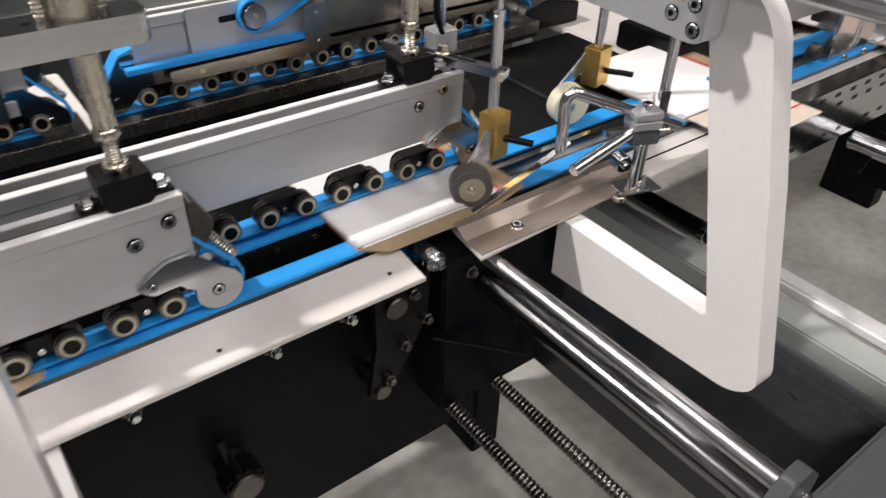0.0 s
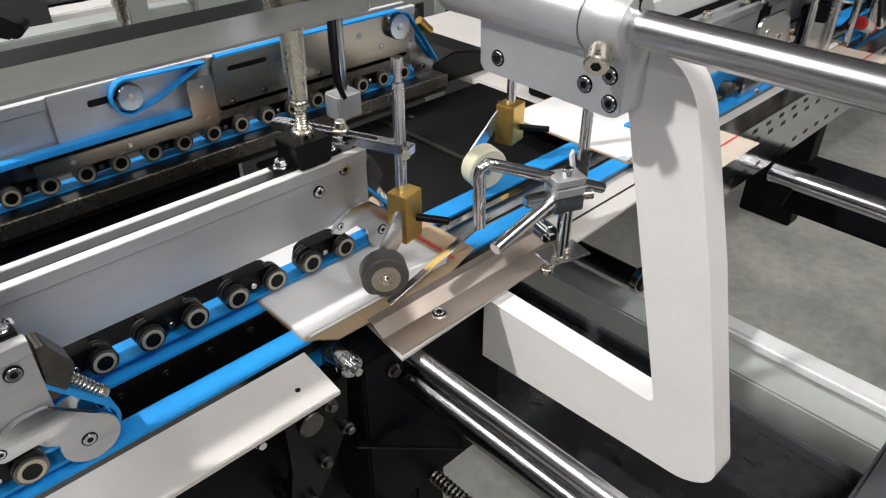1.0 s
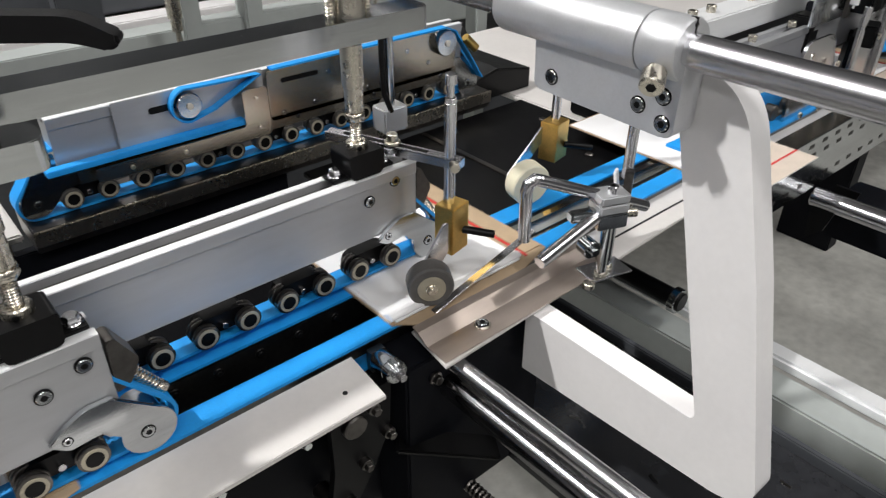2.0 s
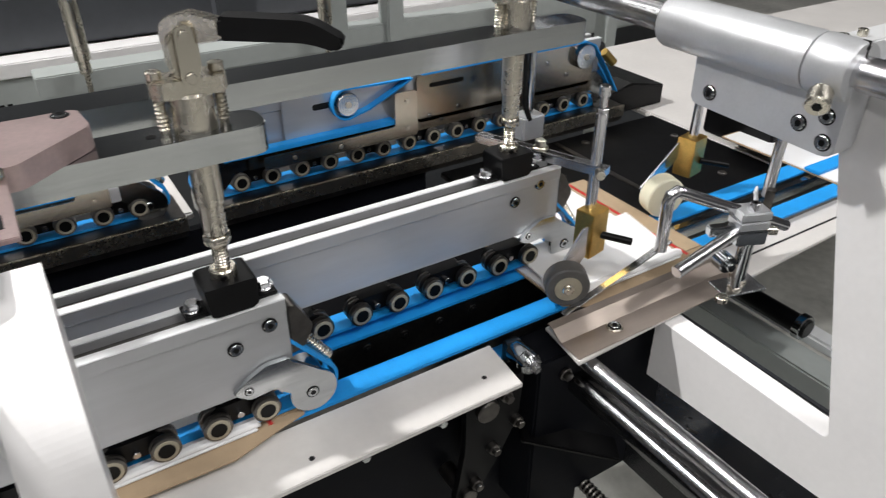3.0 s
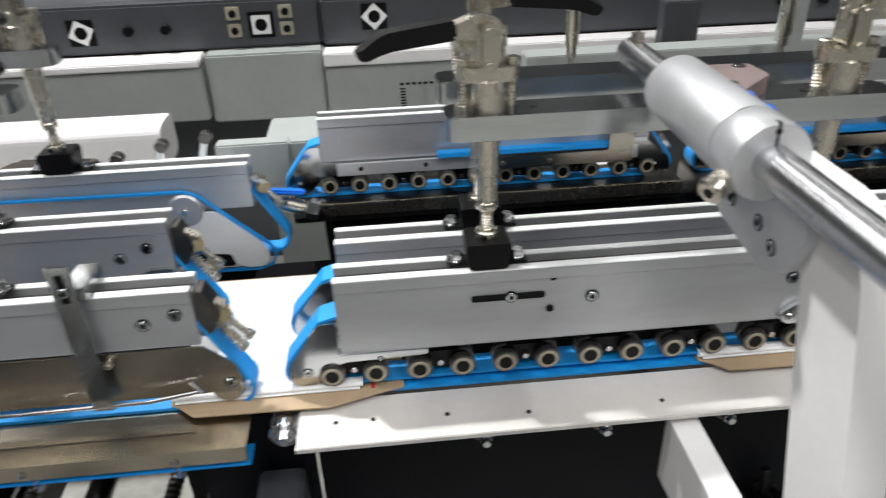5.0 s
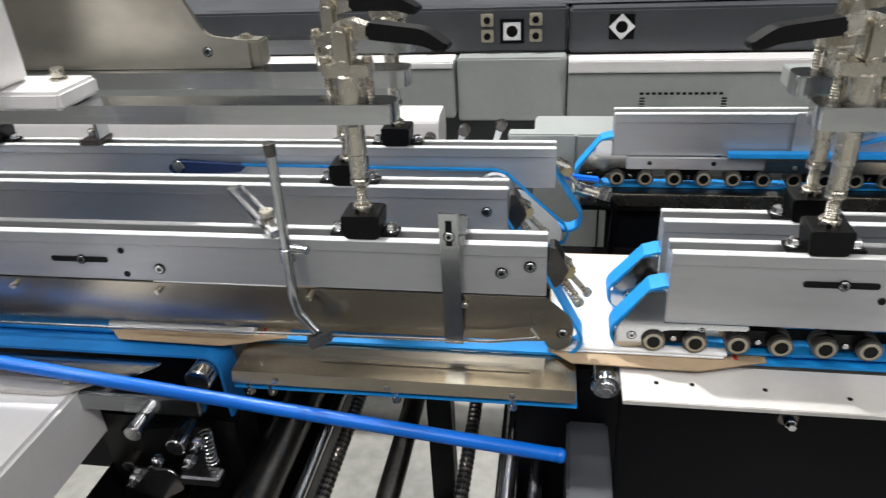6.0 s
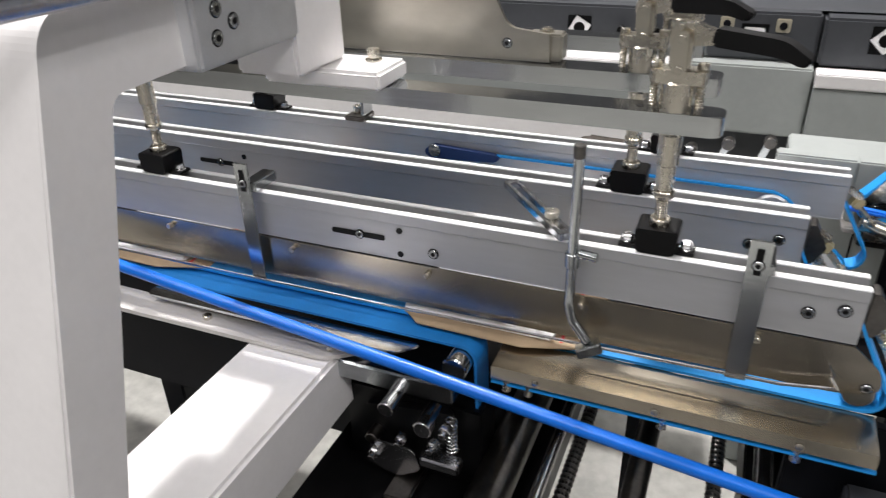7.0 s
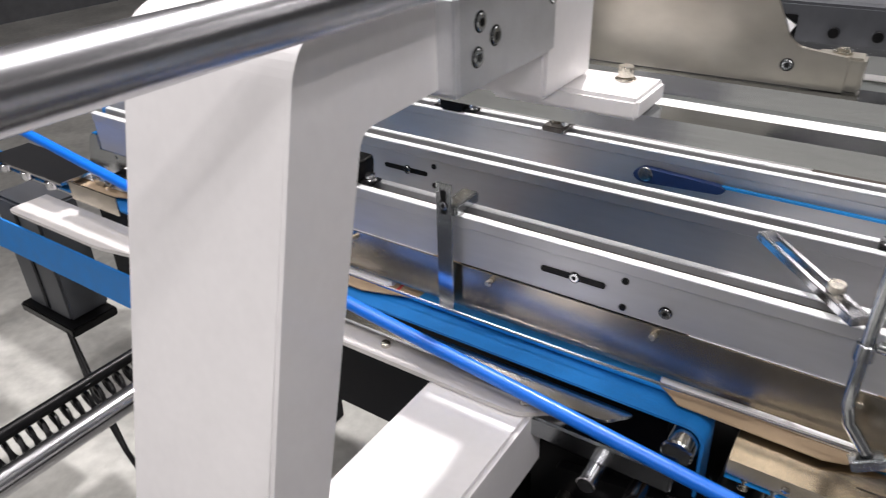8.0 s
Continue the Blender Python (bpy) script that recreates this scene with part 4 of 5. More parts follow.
screw_rod(1.021, 0.7, 1.408, 0.6, "black oiled threaded rod over the floor")
screw_rod(1.11, 0.7, 1.41, 0.6, "black oiled threaded rod over the floor")
screw_rod(-0.317, 0.8, 1.75, 0.7, "black oiled threaded rod over the floor")
screw_rod(-0.122, 0.8, 1.75, 0.7, "black oiled threaded rod over the floor")
for x, r, z in ((-0.351, 0.009, 0.7), (-0.058, 0.014, 0.7), (-0.02, 0.01, 0.7)):
    solid("drive_shaft", Shape().rod((x, 0.7, z), (x, 1.75, z), r, 28), CHROME, "polished low drive shaft over the floor", "shaft", group="drive shafts")
# The thick shaft is chrome; its black reflection is given by the dark colour.
for x, r in ((-0.412, 0.03), (-0.224, 0.017)):
    solid("dark_shaft", Shape().rod((x, 0.7, 0.7), (x, 1.75, 0.7), r, 30), DARKSTEEL, "dark polished shaft over the floor", "shaft", group="dark shafts")
solid("side_beam", Shape().box(0.02, 0.075, 0.6, 1.39, 0.42, 0.80, 0.004), MACHGREY, "grey painted steel side beam", "beam")


# Black slabs added in place of the dark, shadowed floor under the rods.
for x0, x1 in ((-0.70, -0.36), (-0.08, 0.015)):
    solid("floor_pan", Shape().box(x0, x1, 0.8, 1.75, 0.56, 0.655, 0.003), BLACK, "black slab added under the rods to darken the floor", "pan", group="floor pans")
tr = thing("drip_tray", (1.38, 1.2, 0.55), "black oily tray between two frames", "tray")
part("pan", Shape().box(1.19, 1.48, 0.5, 1.6, 0.60, 0.645, 0.002), PANGREY, tr)
part("rim", Shape().box(1.4805, 1.492, 0.5, 1.6, 0.60, 0.662, 0.002), MACHGREY, tr, "grey rim")
for k in range(14):
    part("scrap", Shape().box(-0.008, 0.008, -0.002, 0.002, 0.6455, 0.6465, 0, pose(1.22 + 0.25 * random.random(), 0.85 + 0.6 * random.random(), 0, 0, 0, 180 * random.random())), RUBBERBLACK if k % 2 else DARKSTEEL, tr, "small scrap")
solid("corner_box", Shape().box(1.17, 1.6, 0.55, 0.905, 0.5, 0.75, 0.006), MACHGREY, "grey painted box beside the low shafts", "box")
rl = thing("side_rail_pair", (1.75, 1.2, 0.4), "pale steel rail over a brown machine side", "rail")
part("rail", Shape().box(1.775, 1.82, 0.3, 1.75, 0.53, 0.556, 0.006), ALU_BRIGHT, rl)
part("side", Shape().box(1.70, 1.774, 0.3, 1.75, 0.2, 0.53, 0.004), CABINET, rl, "pale brown side")
for y in (0.4, 1.62):
    part("leg", Shape().box(1.71, 1.764, y, y + 0.06, 0.0, 0.1995, 0.003), DARKGREY, rl)
bk = thing("black_rail", (1.728, 1.5, 0.6), "black round rail over the floor", "rail")
part("rail", Shape().rod((1.728, 1.39, 0.6), (1.728, 1.75, 0.6), 0.02, 20), BLACK, bk)
part("stop_ring", Shape().ring((1.728, 1.395, 0.6), (1.728, 1.412, 0.6), ((0, 0.025), (0.1, 0.027), (0.9, 0.027), (1, 0.025)), 24), STEEL, bk, "steel stop ring")

# ---- right section: rods, wheels and plates ----
lr = thing("rod_clamp", (1.3, 1.32, 0.9), "chrome rods held by a split cross clamp on the guide", "clamp")
part("bent_rod", Shape().pipe([(1.206, 1.36, 0.972), (1.203, 1.36, 1.042), (1.205, 1.359, 1.052), (1.213, 1.356, 1.057), (1.375, 1.3, 0.986)], 0.0078, 18), CHROME, lr)
part("strip", Shape().box(-0.088, 0.085, -0.005, 0.005, -0.0012, 0.0012, 0.0004, pose(1.146, 1.371, 0.945, 0, -24, -7)), CHROME, lr, "thin flat chrome strip")
part("side_rod", Shape().rod((1.182, 1.312, 0.972), (1.32, 1.315, 1.002), 0.0084, 20), CHROME, lr)
for z0, z1, m in ((1.014, 1.026, SILVER), (1.0, 1.0125, SILVER), (0.978, 0.9985, STEEL)):
    part("clamp_plate", Shape().box(-0.022, 0.02, -0.016, 0.016, z0, z1, 0.0018, pose(1.31, 1.312, 0, 0, 0, -22)), m, lr)
part("clamp_screw", Shape().rod((1.306, 1.308, 1.025), (1.306, 1.308, 1.037), 0.007, 18), CHROME, lr)
part("screw_socket", Shape().rod((1.306, 1.308, 1.036), (1.306, 1.308, 1.0375), 0.0034, 6), BLACK, lr, "dark hexagon socket")
for x, y in ((1.302, 1.305), (1.322, 1.312), (1.332, 1.326)):
    part("post", Shape().rod((x, y, 0.899), (x, y, 0.98), 0.0066, 18), STEEL, lr)
    part("post_nut", Shape().hexhead((x, y, 0.9045), (x, y, 0.912), 0.0088), NICKEL, lr)
part("side_screw", Shape().rod((1.33, 1.304, 0.99), (1.346, 1.294, 0.99), 0.0062, 16), NICKEL, lr)
part("foot", Shape().box(-0.032, 0.034, -0.02, 0.02, 0.9005, 0.904, 0.001, pose(1.318, 1.312, 0, 0, 0, -14)), CHROME, lr)
part("side_lug", Shape().box(-0.02, 0.02, -0.007, 0.007, -0.007, 0.007, 0.002, pose(1.275, 1.325, 0.998, 0, 0, -22)), STEEL, lr)
part("ring_bolt", Shape().rod((1.285, 1.326, 0.952), (1.279, 1.306, 0.952), 0.0125, 20).rod((1.279, 1.306, 0.952), (1.277, 1.299, 0.952), 0.006, 14), STEEL, lr)
part("foot_nut", Shape().rod((1.272, 1.3, 0.9005), (1.272, 1.3, 0.909), 0.0085, 16), NICKEL, lr)

b2 = thing("press_wheel", (1.45, 1.54, 0.9), "ivory nylon press wheel on a brass block", "wheel holder")
part("block", Shape().box(-0.019, 0.019, -0.016, 0.016, 0.94, 1.005, 0.001, pose(1.47, 1.545, 0, 0, 0, 12)), BRASS, b2, "brass block")
part("rod", Shape().rod((1.47, 1.545, 1.004), (1.47, 1.545, 1.2), 0.0075, 18), CHROME, b2)
part("pin", Shape().rod((1.48, 1.53, 0.965), (1.515, 1.5, 0.96), 0.005, 14), BLACK, b2)
part("arm", Shape().prism(rounded([(1.37, 0.93), (1.39, 0.92), (1.47, 0.985), (1.45, 0.998)], 0.006), "y", 1.552, 1.555, 0.0005), CHROME, b2)
part("wheel", Shape().ring((1.361, 1.488, 0.9455), (1.367, 1.514, 0.9465), ((0, 0.031), (0.08, 0.033), (0.92, 0.033), (1, 0.031)), 40), IVORY, b2, "ivory nylon wheel")
part("hub", Shape().rod((1.3595, 1.488, 0.945), (1.362, 1.495, 0.945), 0.007, 16), NICKEL, b2)
hp = thing("hold_down", (1.4, 1.35, 0.9), "clear plastic tongue hung from a steel rod", "hold-down")
part("rod", Shape().rod((1.4, 1.352, 1.0), (1.4, 1.352, 1.2), 0.0075, 18), CHROME, hp)
part("tongue", Shape().box(-0.016, 0.016, -0.002, 0.002, -0.045, 0.035, 0.001, pose(1.39, 1.356, 0.975, -12, 12, 30)), CARD, hp, "pale plastic tongue")
part("clip", Shape().box(-0.008, 0.008, -0.006, 0.006, -0.02, 0.02, 0.001, pose(1.396, 1.345, 0.995, 0, 0, 30)), DARKSTEEL, hp)

pp = thing("perforated_side", (2.2, 1.335, 0.77), "perforated steel side plate of the next section", "side plate")
part("plate", Shape().box(1.66, 5.5, 1.33, 1.334, 0.775, 0.9, 0.001), STEEL, pp)
hole = None
for k in range(22):
    for z, w in ((0.885, 0.010), (0.862, 0.005), (0.80, 0.010)):
        x = 1.7 + k * 0.055 + (0.02 if z == 0.862 else 0)
        if hole is None:
            hole = part("slot", Shape().box(x - 0.009, x + 0.009, 1.3294, 1.3302, z - 0.004, z + 0.004), BLACK, pp, "dark punched slot")
            hx, hz = x, z
        else:
            again(hole, pp, x - hx, 0, z - hz)
part("deck", Shape().box(1.66, 5.5, 1.3345, 1.373, 0.893, 0.9, 0.001), TAN_STEEL, pp)
bd = thing("belt_deck", (1.45, 1.7, 0.88), "black deck behind the belts", "deck")
part("panel", Shape().box(1.18, 1.73, 1.52, 1.86, 0.875, 0.885, 0.002), BLACK, bd)
for x, y in ((1.25, 1.8), (1.5, 1.82), (1.68, 1.75), (1.62, 1.58), (1.3, 1.6)):
    part("deck_screw", Shape().ring((x, y, 0.8848), (x, y, 0.889), ((0, 0.008), (0.6, 0.008), (1, 0.006)), 14), DARKSTEEL, bd)
part("seam_strip", Shape().box(1.44, 1.452, 1.53, 1.85, 0.8852, 0.8875, 0.0008), DARKSTEEL, bd)
solid("side_table", Shape().box(1.735, 5.5, 1.52, 2.3, 0.872, 0.885, 0.003), PLATEWHITE, "pale steel table beside the next section", "table")
for y in (1.415, 1.455):
    solid("deck_strip", Shape().box(1.16, 5.5, y, y + 0.012, 0.885, 0.908, 0.001), STEEL, "narrow steel strip between the belts", "strip", group="deck strips")
ns = thing("upper_assembly", (2.1, 1.45, 0.9), "aluminium rails and cylinders over the next section", "machine unit")
part("rail", Shape().prism(profile_outline(1.44, 0.04, 1.0, 1.07), "x", 1.72, 3.6, 0.001), ALU, ns)
part("rear_trough", Shape().box(1.75, 3.6, 1.58, 1.74, 0.886, 0.94, 0.004), BLACK, ns, "black rear trough")
part("side_plate", Shape().prism(rounded([(1.98, 0.9), (2.12, 0.9), (2.16, 0.97), (2.12, 1.06), (2.0, 1.06)], 0.02), "y", 1.40, 1.406, 0.001), CHROME, ns)
part("side_plate", Shape().prism(rounded([(2.22, 0.9), (2.34, 0.9), (2.38, 0.97), (2.34, 1.08), (2.24, 1.08)], 0.02), "y", 1.39, 1.396, 0.001), CHROME, ns)
part("cylinder", Shape().rod((2.08, 1.41, 0.93), (2.08, 1.41, 1.0), 0.016, 20), CHROME, ns)
part("cylinder", Shape().rod((2.28, 1.41, 1.08), (2.28, 1.41, 1.16), 0.02, 20), BLACK, ns)
part("connector", Shape().rod((2.548, 1.39, 0.945), (2.6, 1.386, 0.925), 0.015, 18), CARD, ns, "white cable connector")
part("connector_cap", Shape().rod((2.535, 1.391, 0.95), (2.552, 1.39, 0.9435), 0.0155, 18), RED, ns, "red connector cap")
part("connector_cap", Shape().rod((2.595, 1.387, 0.927), (2.612, 1.385, 0.9203), 0.0155, 18), RED, ns, "red connector cap")
part("hose", Shape().pipe([(2.5, 1.38, 1.0), (2.45, 1.4, 0.95), (2.38, 1.42, 0.96), (2.3, 1.44, 1.02)], 0.006, 10), BLACK, ns, "black air hose")
for x in (1.78, 1.9, 2.05, 2.2, 2.4, 2.6):
    part("cap_screw", Shape().rod((x, 1.46, 1.07), (x, 1.46, 1.082), 0.008, 14), NICKEL, ns)
for x in (1.95, 2.02, 2.14, 2.3):
    part("wheel", Shape().rod((x, 1.405, 0.935), (x, 1.425, 0.935), 0.016, 22), DARKSTEEL, ns)
part("belt", Shape().box(1.7, 3.5, 1.446, 1.476, 0.915, 0.921, 0.001), BLUE, ns)
for x, z in ((2.0, 1.04), (2.02, 0.92), (2.1, 0.915), (2.13, 1.0), (2.24, 1.05), (2.25, 0.92), (2.33, 0.915), (2.35, 1.04)):
    part("plate_screw", Shape().rod((x, 1.3885, z), (x, 1.383, z), 0.006, 14), NICKEL, ns)
part("top_rail", Shape().box(1.72, 2.2, 1.50, 1.56, 1.071, 1.115, 0.003), ALU_BRIGHT, ns, "pale top rail")
for x in (1.8, 1.86, 2.0, 2.14):
    part("rail_screw", Shape().rod((x, 1.53, 1.115), (x, 1.53, 1.128), 0.009, 14), NICKEL, ns)
part("upright_sheet", Shape().box(2.06, 2.2, 1.43, 1.436, 1.07, 1.24, 0.002), STEEL, ns, "upright steel sheet")
part("wing_knob", Shape().box(-0.016, 0.016, -0.008, 0.008, -0.03, 0.03, 0.006, pose(2.16, 1.40, 1.13, 0, 15, 20)), ALU_BRIGHT, ns, "pale wing knob")
part("black_cylinder", Shape().ring((2.42, 1.42, 1.07), (2.42, 1.42, 1.2), ((0, 0.03), (0.2, 0.03), (0.22, 0.024), (1, 0.024)), 22), BLACK, ns)
for k in range(5):
    part("cable", Shape().pipe([(2.3 + 0.05 * k, 1.4, 1.08), (2.34 + 0.05 * k, 1.37, 1.13 + 0.015 * k), (2.44 + 0.04 * k, 1.35, 1.08 - 0.02 * k), (2.5 + 0.06 * k, 1.34, 0.96)], 0.0042, 8), RUBBERBLACK, ns, "black cable")
pick = random.Random(11)
for k in range(26):
    x, y, z = 2.12 + 0.032 * k, 1.37 + 0.2 * pick.random(), 0.96 + 0.16 * pick.random()
    a, b, c = 0.012 + 0.03 * pick.random(), 0.01 + 0.02 * pick.random(), 0.015 + 0.04 * pick.random()
    fit_part = part("fitting", Shape().box(-a, a, -b, b, -c, c, 0.003, pose(x, y, z, 0, 40 * pick.random() - 20, 30 * pick.random())), (BLACK, DARKGREY, STEEL, BLACK, DARKSTEEL)[k % 5], ns)
    if k % 2:
        part("fitting_screw", Shape().rod((x, y - b, z), (x, y - b - 0.006, z), 0.006, 12), NICKEL, fit_part)
for k in range(4):
    part("chrome_post", Shape().rod((2.2 + 0.13 * k, 1.385, 0.9), (2.2 + 0.13 * k, 1.385, 1.1), 0.008, 14), CHROME, ns)
fr = thing("foot_rail", (2.06, 1.2, 0.65), "chrome low shaft with black fins", "shaft")
part("shaft", Shape().rod((2.062, 0.4, 0.75), (2.062, 1.33, 0.75), 0.02, 28), CHROME, fr)
for x in (2.056, 2.17):
    part("fin", Shape().prism([(1.275, 0.738), (1.328, 0.738), (1.32, 0.655), (1.29, 0.685)], "x", x, x + 0.008, 0.001), BLACK, fr)
part("beam", Shape().box(2.2, 2.32, 0.4, 1.33, 0.60, 0.70, 0.004), DARKGREY, fr)
solid("under_frame", Shape().box(1.16, 5.5, 1.5, 1.86, 0.76, 0.86, 0.004), BLACK, "dark frame under the next section", "frame")
for x in (1.3, 3.2, 5.2):
    solid("frame_leg", Shape().box(x, x + 0.08, 1.6, 1.8, 0, 0.76, 0.004), DARKGREY, "dark steel leg under the machine", "leg", group="frame legs")

# ---- left section: small holders ----
ck = thing("belt_clip", (-0.84, 1.765, 1.055), "small dark steel clip on the low rear beam", "clip")
part("base", Shape().box(-0.862, -0.822, 1.742, 1.79, 1.0575, 1.067, 0.002), DARKSTEEL, ck)
part("upright", Shape().box(-0.83, -0.824, 1.75, 1.785, 1.067, 1.1, 0.001), STEEL, ck)
part("screw", Shape().rod((-0.845, 1.765, 1.067), (-0.845, 1.765, 1.082), 0.008, 16), NICKEL, ck)
ph = thing("probe_holder", (-0.33, 1.365, 0.94), "steel probe rod with bent foot on a slotted arm", "holder")
part("rod", Shape().pipe([(-0.331, 1.366, 1.19), (-0.331, 1.363, 1.02), (-0.331, 1.36, 1.0), (-0.325, 1.355, 0.98), (-0.303, 1.35, 0.955)], 0.0065, 14), STEEL, ph)
part("cap", Shape().rod((-0.331, 1.366, 1.19), (-0.331, 1.366, 1.206), 0.0072, 16), DARKSTEEL, ph, "dark blue end cap")
part("foot", Shape().box(-0.016, 0.016, -0.008, 0.008, -0.008, 0.008, 0.002, pose(-0.3, 1.35, 0.945, 0, -20, 20)), STEEL, ph)
for s in (-1, 1):
    part("slotted_arm", Shape().box(-0.095, 0.075, s * 0.0072 - 0.0032, s * 0.0072 + 0.0032, -0.005, 0.005, 0.001, pose(-0.392, 1.432, 1.0845, 0, 0, -49)), CHROME, ph)
for u in (-0.0915, 0.0715):
    part("arm_end", Shape().box(u - 0.006, u + 0.006, -0.0104, 0.0104, -0.0049, 0.0049, 0.001, pose(-0.392, 1.432, 1.0845, 0, 0, -49)), CHROME, ph)
part("arm_screw", Shape().rod((-0.37, 1.41, 1.0725), (-0.37, 1.41, 1.094), 0.0055, 14).rod((-0.37, 1.41, 1.09), (-0.37, 1.41, 1.099), 0.0095, 18), NICKEL, ph)
part("pinch_screw", Shape().rod((-0.322, 1.36, 1.072), (-0.3, 1.356, 1.072), 0.006, 14), STEEL, ph, "blue-tinted pinch screw")
part("pinch_ring", Shape().rod((-0.331, 1.365, 1.05), (-0.331, 1.365, 1.07), 0.0095, 18), STEEL, ph, "steel pinch ring")
solid("guide_wire", Shape().pipe([(-1.5, 1.374, 0.924), (-0.6, 1.374, 0.928), (-0.08, 1.374, 0.936), (-0.02, 1.374, 0.945), (-0.03, 1.374, 0.96)], 0.0022, 8), CHROME, "thin bright guide wire along the skirt", "wire")
for x in (-1.42, -1.2, -0.984, -0.753, -0.534, -0.32, -0.113):
    part("screw", Shape().rod((x, 1.387, 0.986), (x, 1.378, 0.986), 0.0042, 12), NICKEL, sp)
pl2 = thing("pinch_unit", (-0.55, 1.32, 0.72), "chrome pinch rollers in a black bracket", "mechanism")
part("mount", Shape().box(-0.66, -0.47, 1.31, 1.339, 0.83, 0.862, 0.003), STEEL, pl2)
part("roller", Shape().rod((-0.51, 1.29, 0.79), (-0.51, 1.34, 0.79), 0.014, 20), CHROME, pl2)
part("roller", Shape().rod((-0.56, 1.28, 0.82), (-0.56, 1.34, 0.82), 0.012, 20), CHROME, pl2)
part("yoke", Shape().prism(rounded([(-0.62, 0.78), (-0.48, 0.80), (-0.48, 0.73), (-0.53, 0.69), (-0.60, 0.70)], 0.01), "y", 1.325, 1.3385, 0.001), BLACK, pl2)
part("pin", Shape().rod((-0.60, 1.30, 0.735), (-0.60, 1.34, 0.735), 0.01, 16), DARKSTEEL, pl2)
part("pin", Shape().rod((-0.50, 1.30, 0.73), (-0.50, 1.34, 0.73), 0.01, 16), CHROME, pl2)
part("spring", Shape().pipe([(-0.475 + 0.008 * math.cos(k * 0.8), 1.315 + 0.008 * math.sin(k * 0.8), 0.74 + k * 0.0009) for k in range(70)], 0.0014, 6), CHROME, pl2)
for x in (-0.4, -0.37, -0.2, -0.05):
    part("stud", Shape().rod((x, 1.33, 0.893), (x, 1.33, 0.865), 0.006, 12), NICKEL, pl2)
part("plate", Shape().prism(rounded([(-0.60, 0.735), (-0.53, 0.735), (-0.52, 0.70), (-0.56, 0.675), (-0.61, 0.69)], 0.01), "y", 1.30, 1.304, 0.001), CHROME, pl2, "small bright plate")
part("clamp", Shape().box(-0.515, -0.455, 1.285, 1.31, 0.725, 0.742, 0.003), CHROME, pl2)
part("block", Shape().box(-0.565, -0.525, 1.26, 1.335, 0.656, 0.674, 0.003), DARKSTEEL, pl2)
for x, z in ((-0.59, 0.72), (-0.545, 0.76), (-0.495, 0.765), (-0.475, 0.80)):
    part("nut", Shape().hexhead((x, 1.30, z), (x, 1.288, z), 0.009), CHROME, pl2)
    part("stud_end", Shape().rod((x, 1.288, z), (x, 1.278, z), 0.005, 12), CHROME, pl2)
ml = thing("gear_motor", (-1.75, 1.33, 0.6), "grey gear motor with black cables", "motor")
part("body", Shape().box(-2.08, -1.9, 1.36, 1.46, 0.50, 0.80, 0.006), MACHGREY, ml)
part("seam_plate", Shape().box(-2.0, -1.985, 1.357, 1.3595, 0.51, 0.79, 0.001), DARKGREY, ml)
part("foot", Shape().box(-2.1, -1.87, 1.34, 1.46, 0.475, 0.4995, 0.004), BLACK, ml)
for k in range(2):
    part("cable", Shape().pipe([(-1.9, 1.345, 0.485), (-1.86 + 0.015 * k, 1.33, 0.43), (-1.78 + 0.03 * k, 1.3, 0.37), (-1.6, 1.25, 0.33), (-1.4, 1.2, 0.33)], 0.006, 10), RUBBERBLACK, ml, "black cable")
solid("return_belt", Shape().box(-5.4, -1.34, 1.278, 1.283, 0.748, 0.828, 0.001), SHADEBLUE, "wide blue belt return run under the rail", "belt")
rb = thing("take_up_roller", (-1.85, 1.33, 0.86), "bright steel take-up roller bracket", "bracket")
part("bracket", Shape().box(-1.95, -1.68, 1.33, 1.42, 0.925, 0.932, 0.001), CHROME, rb)
for x in (-1.9, -1.82, -1.73):
    part("roller", Shape().rod((x, 1.34, 0.907), (x, 1.34, 0.924), 0.014, 18), CHROME, rb)
part("knob", Shape().rod((-1.95, 1.30, 0.92), (-1.95, 1.33, 0.92), 0.02, 18), BLACK, rb)
part("tab", Shape().box(-1.65, -1.5, 1.33, 1.333, 0.906, 0.945, 0.001), TAN_STEEL, rb)
ce = thing("coil_cable", (-1.3, 1.1, 0.7), "black coiled cable over a threaded rod", "cable")
part("coil", Shape().pipe([(-1.31 + 0.02 * math.cos(k * 0.55), 0.85 + k * 0.0016, 0.735 + 0.02 * math.sin(k * 0.55)) for k in range(260)], 0.004, 6), RUBBERBLACK, ce)
part("rod", Shape().rod((-1.31, 0.7, 0.77), (-1.31, 1.4, 0.77), 0.01, 16), BLACK, ce)
solid("low_shaft", Shape().rod((-1.245, 0.6, 0.75), (-1.245, 1.39, 0.75), 0.019, 28), CHROME, "polished low shaft beside a coiled cable", "shaft")

# corner bracket between clamp bar and shaft block, its red-brown reflection put into the colour
cb = thing("corner_bracket", (0.55, 1.38, 1.24), "nickel bracket bolted onto the clamp bar", "bracket")
part("plate", Shape().prism(rounded([(0.505, 1.364), (0.537, 1.364), (0.592, 1.414), (0.588, 1.456), (0.505, 1.456)], 0.005), "z", 1.2385, 1.257, 0.001), REDSTEEL, cb, "steel plate with a reddish reflection in its colour")
part("slotted_strip", Shape().box(0.509, 0.53, 1.262, 1.374, 1.2525, 1.256, 0.0006), REDSTEEL, cb, "narrow slotted strip")
for y in (1.285, 1.32, 1.352):
    part("slot", Shape().box(0.516, 0.523, y - 0.009, y + 0.009, 1.2556, 1.2564), BLACK, cb, "dark slot")
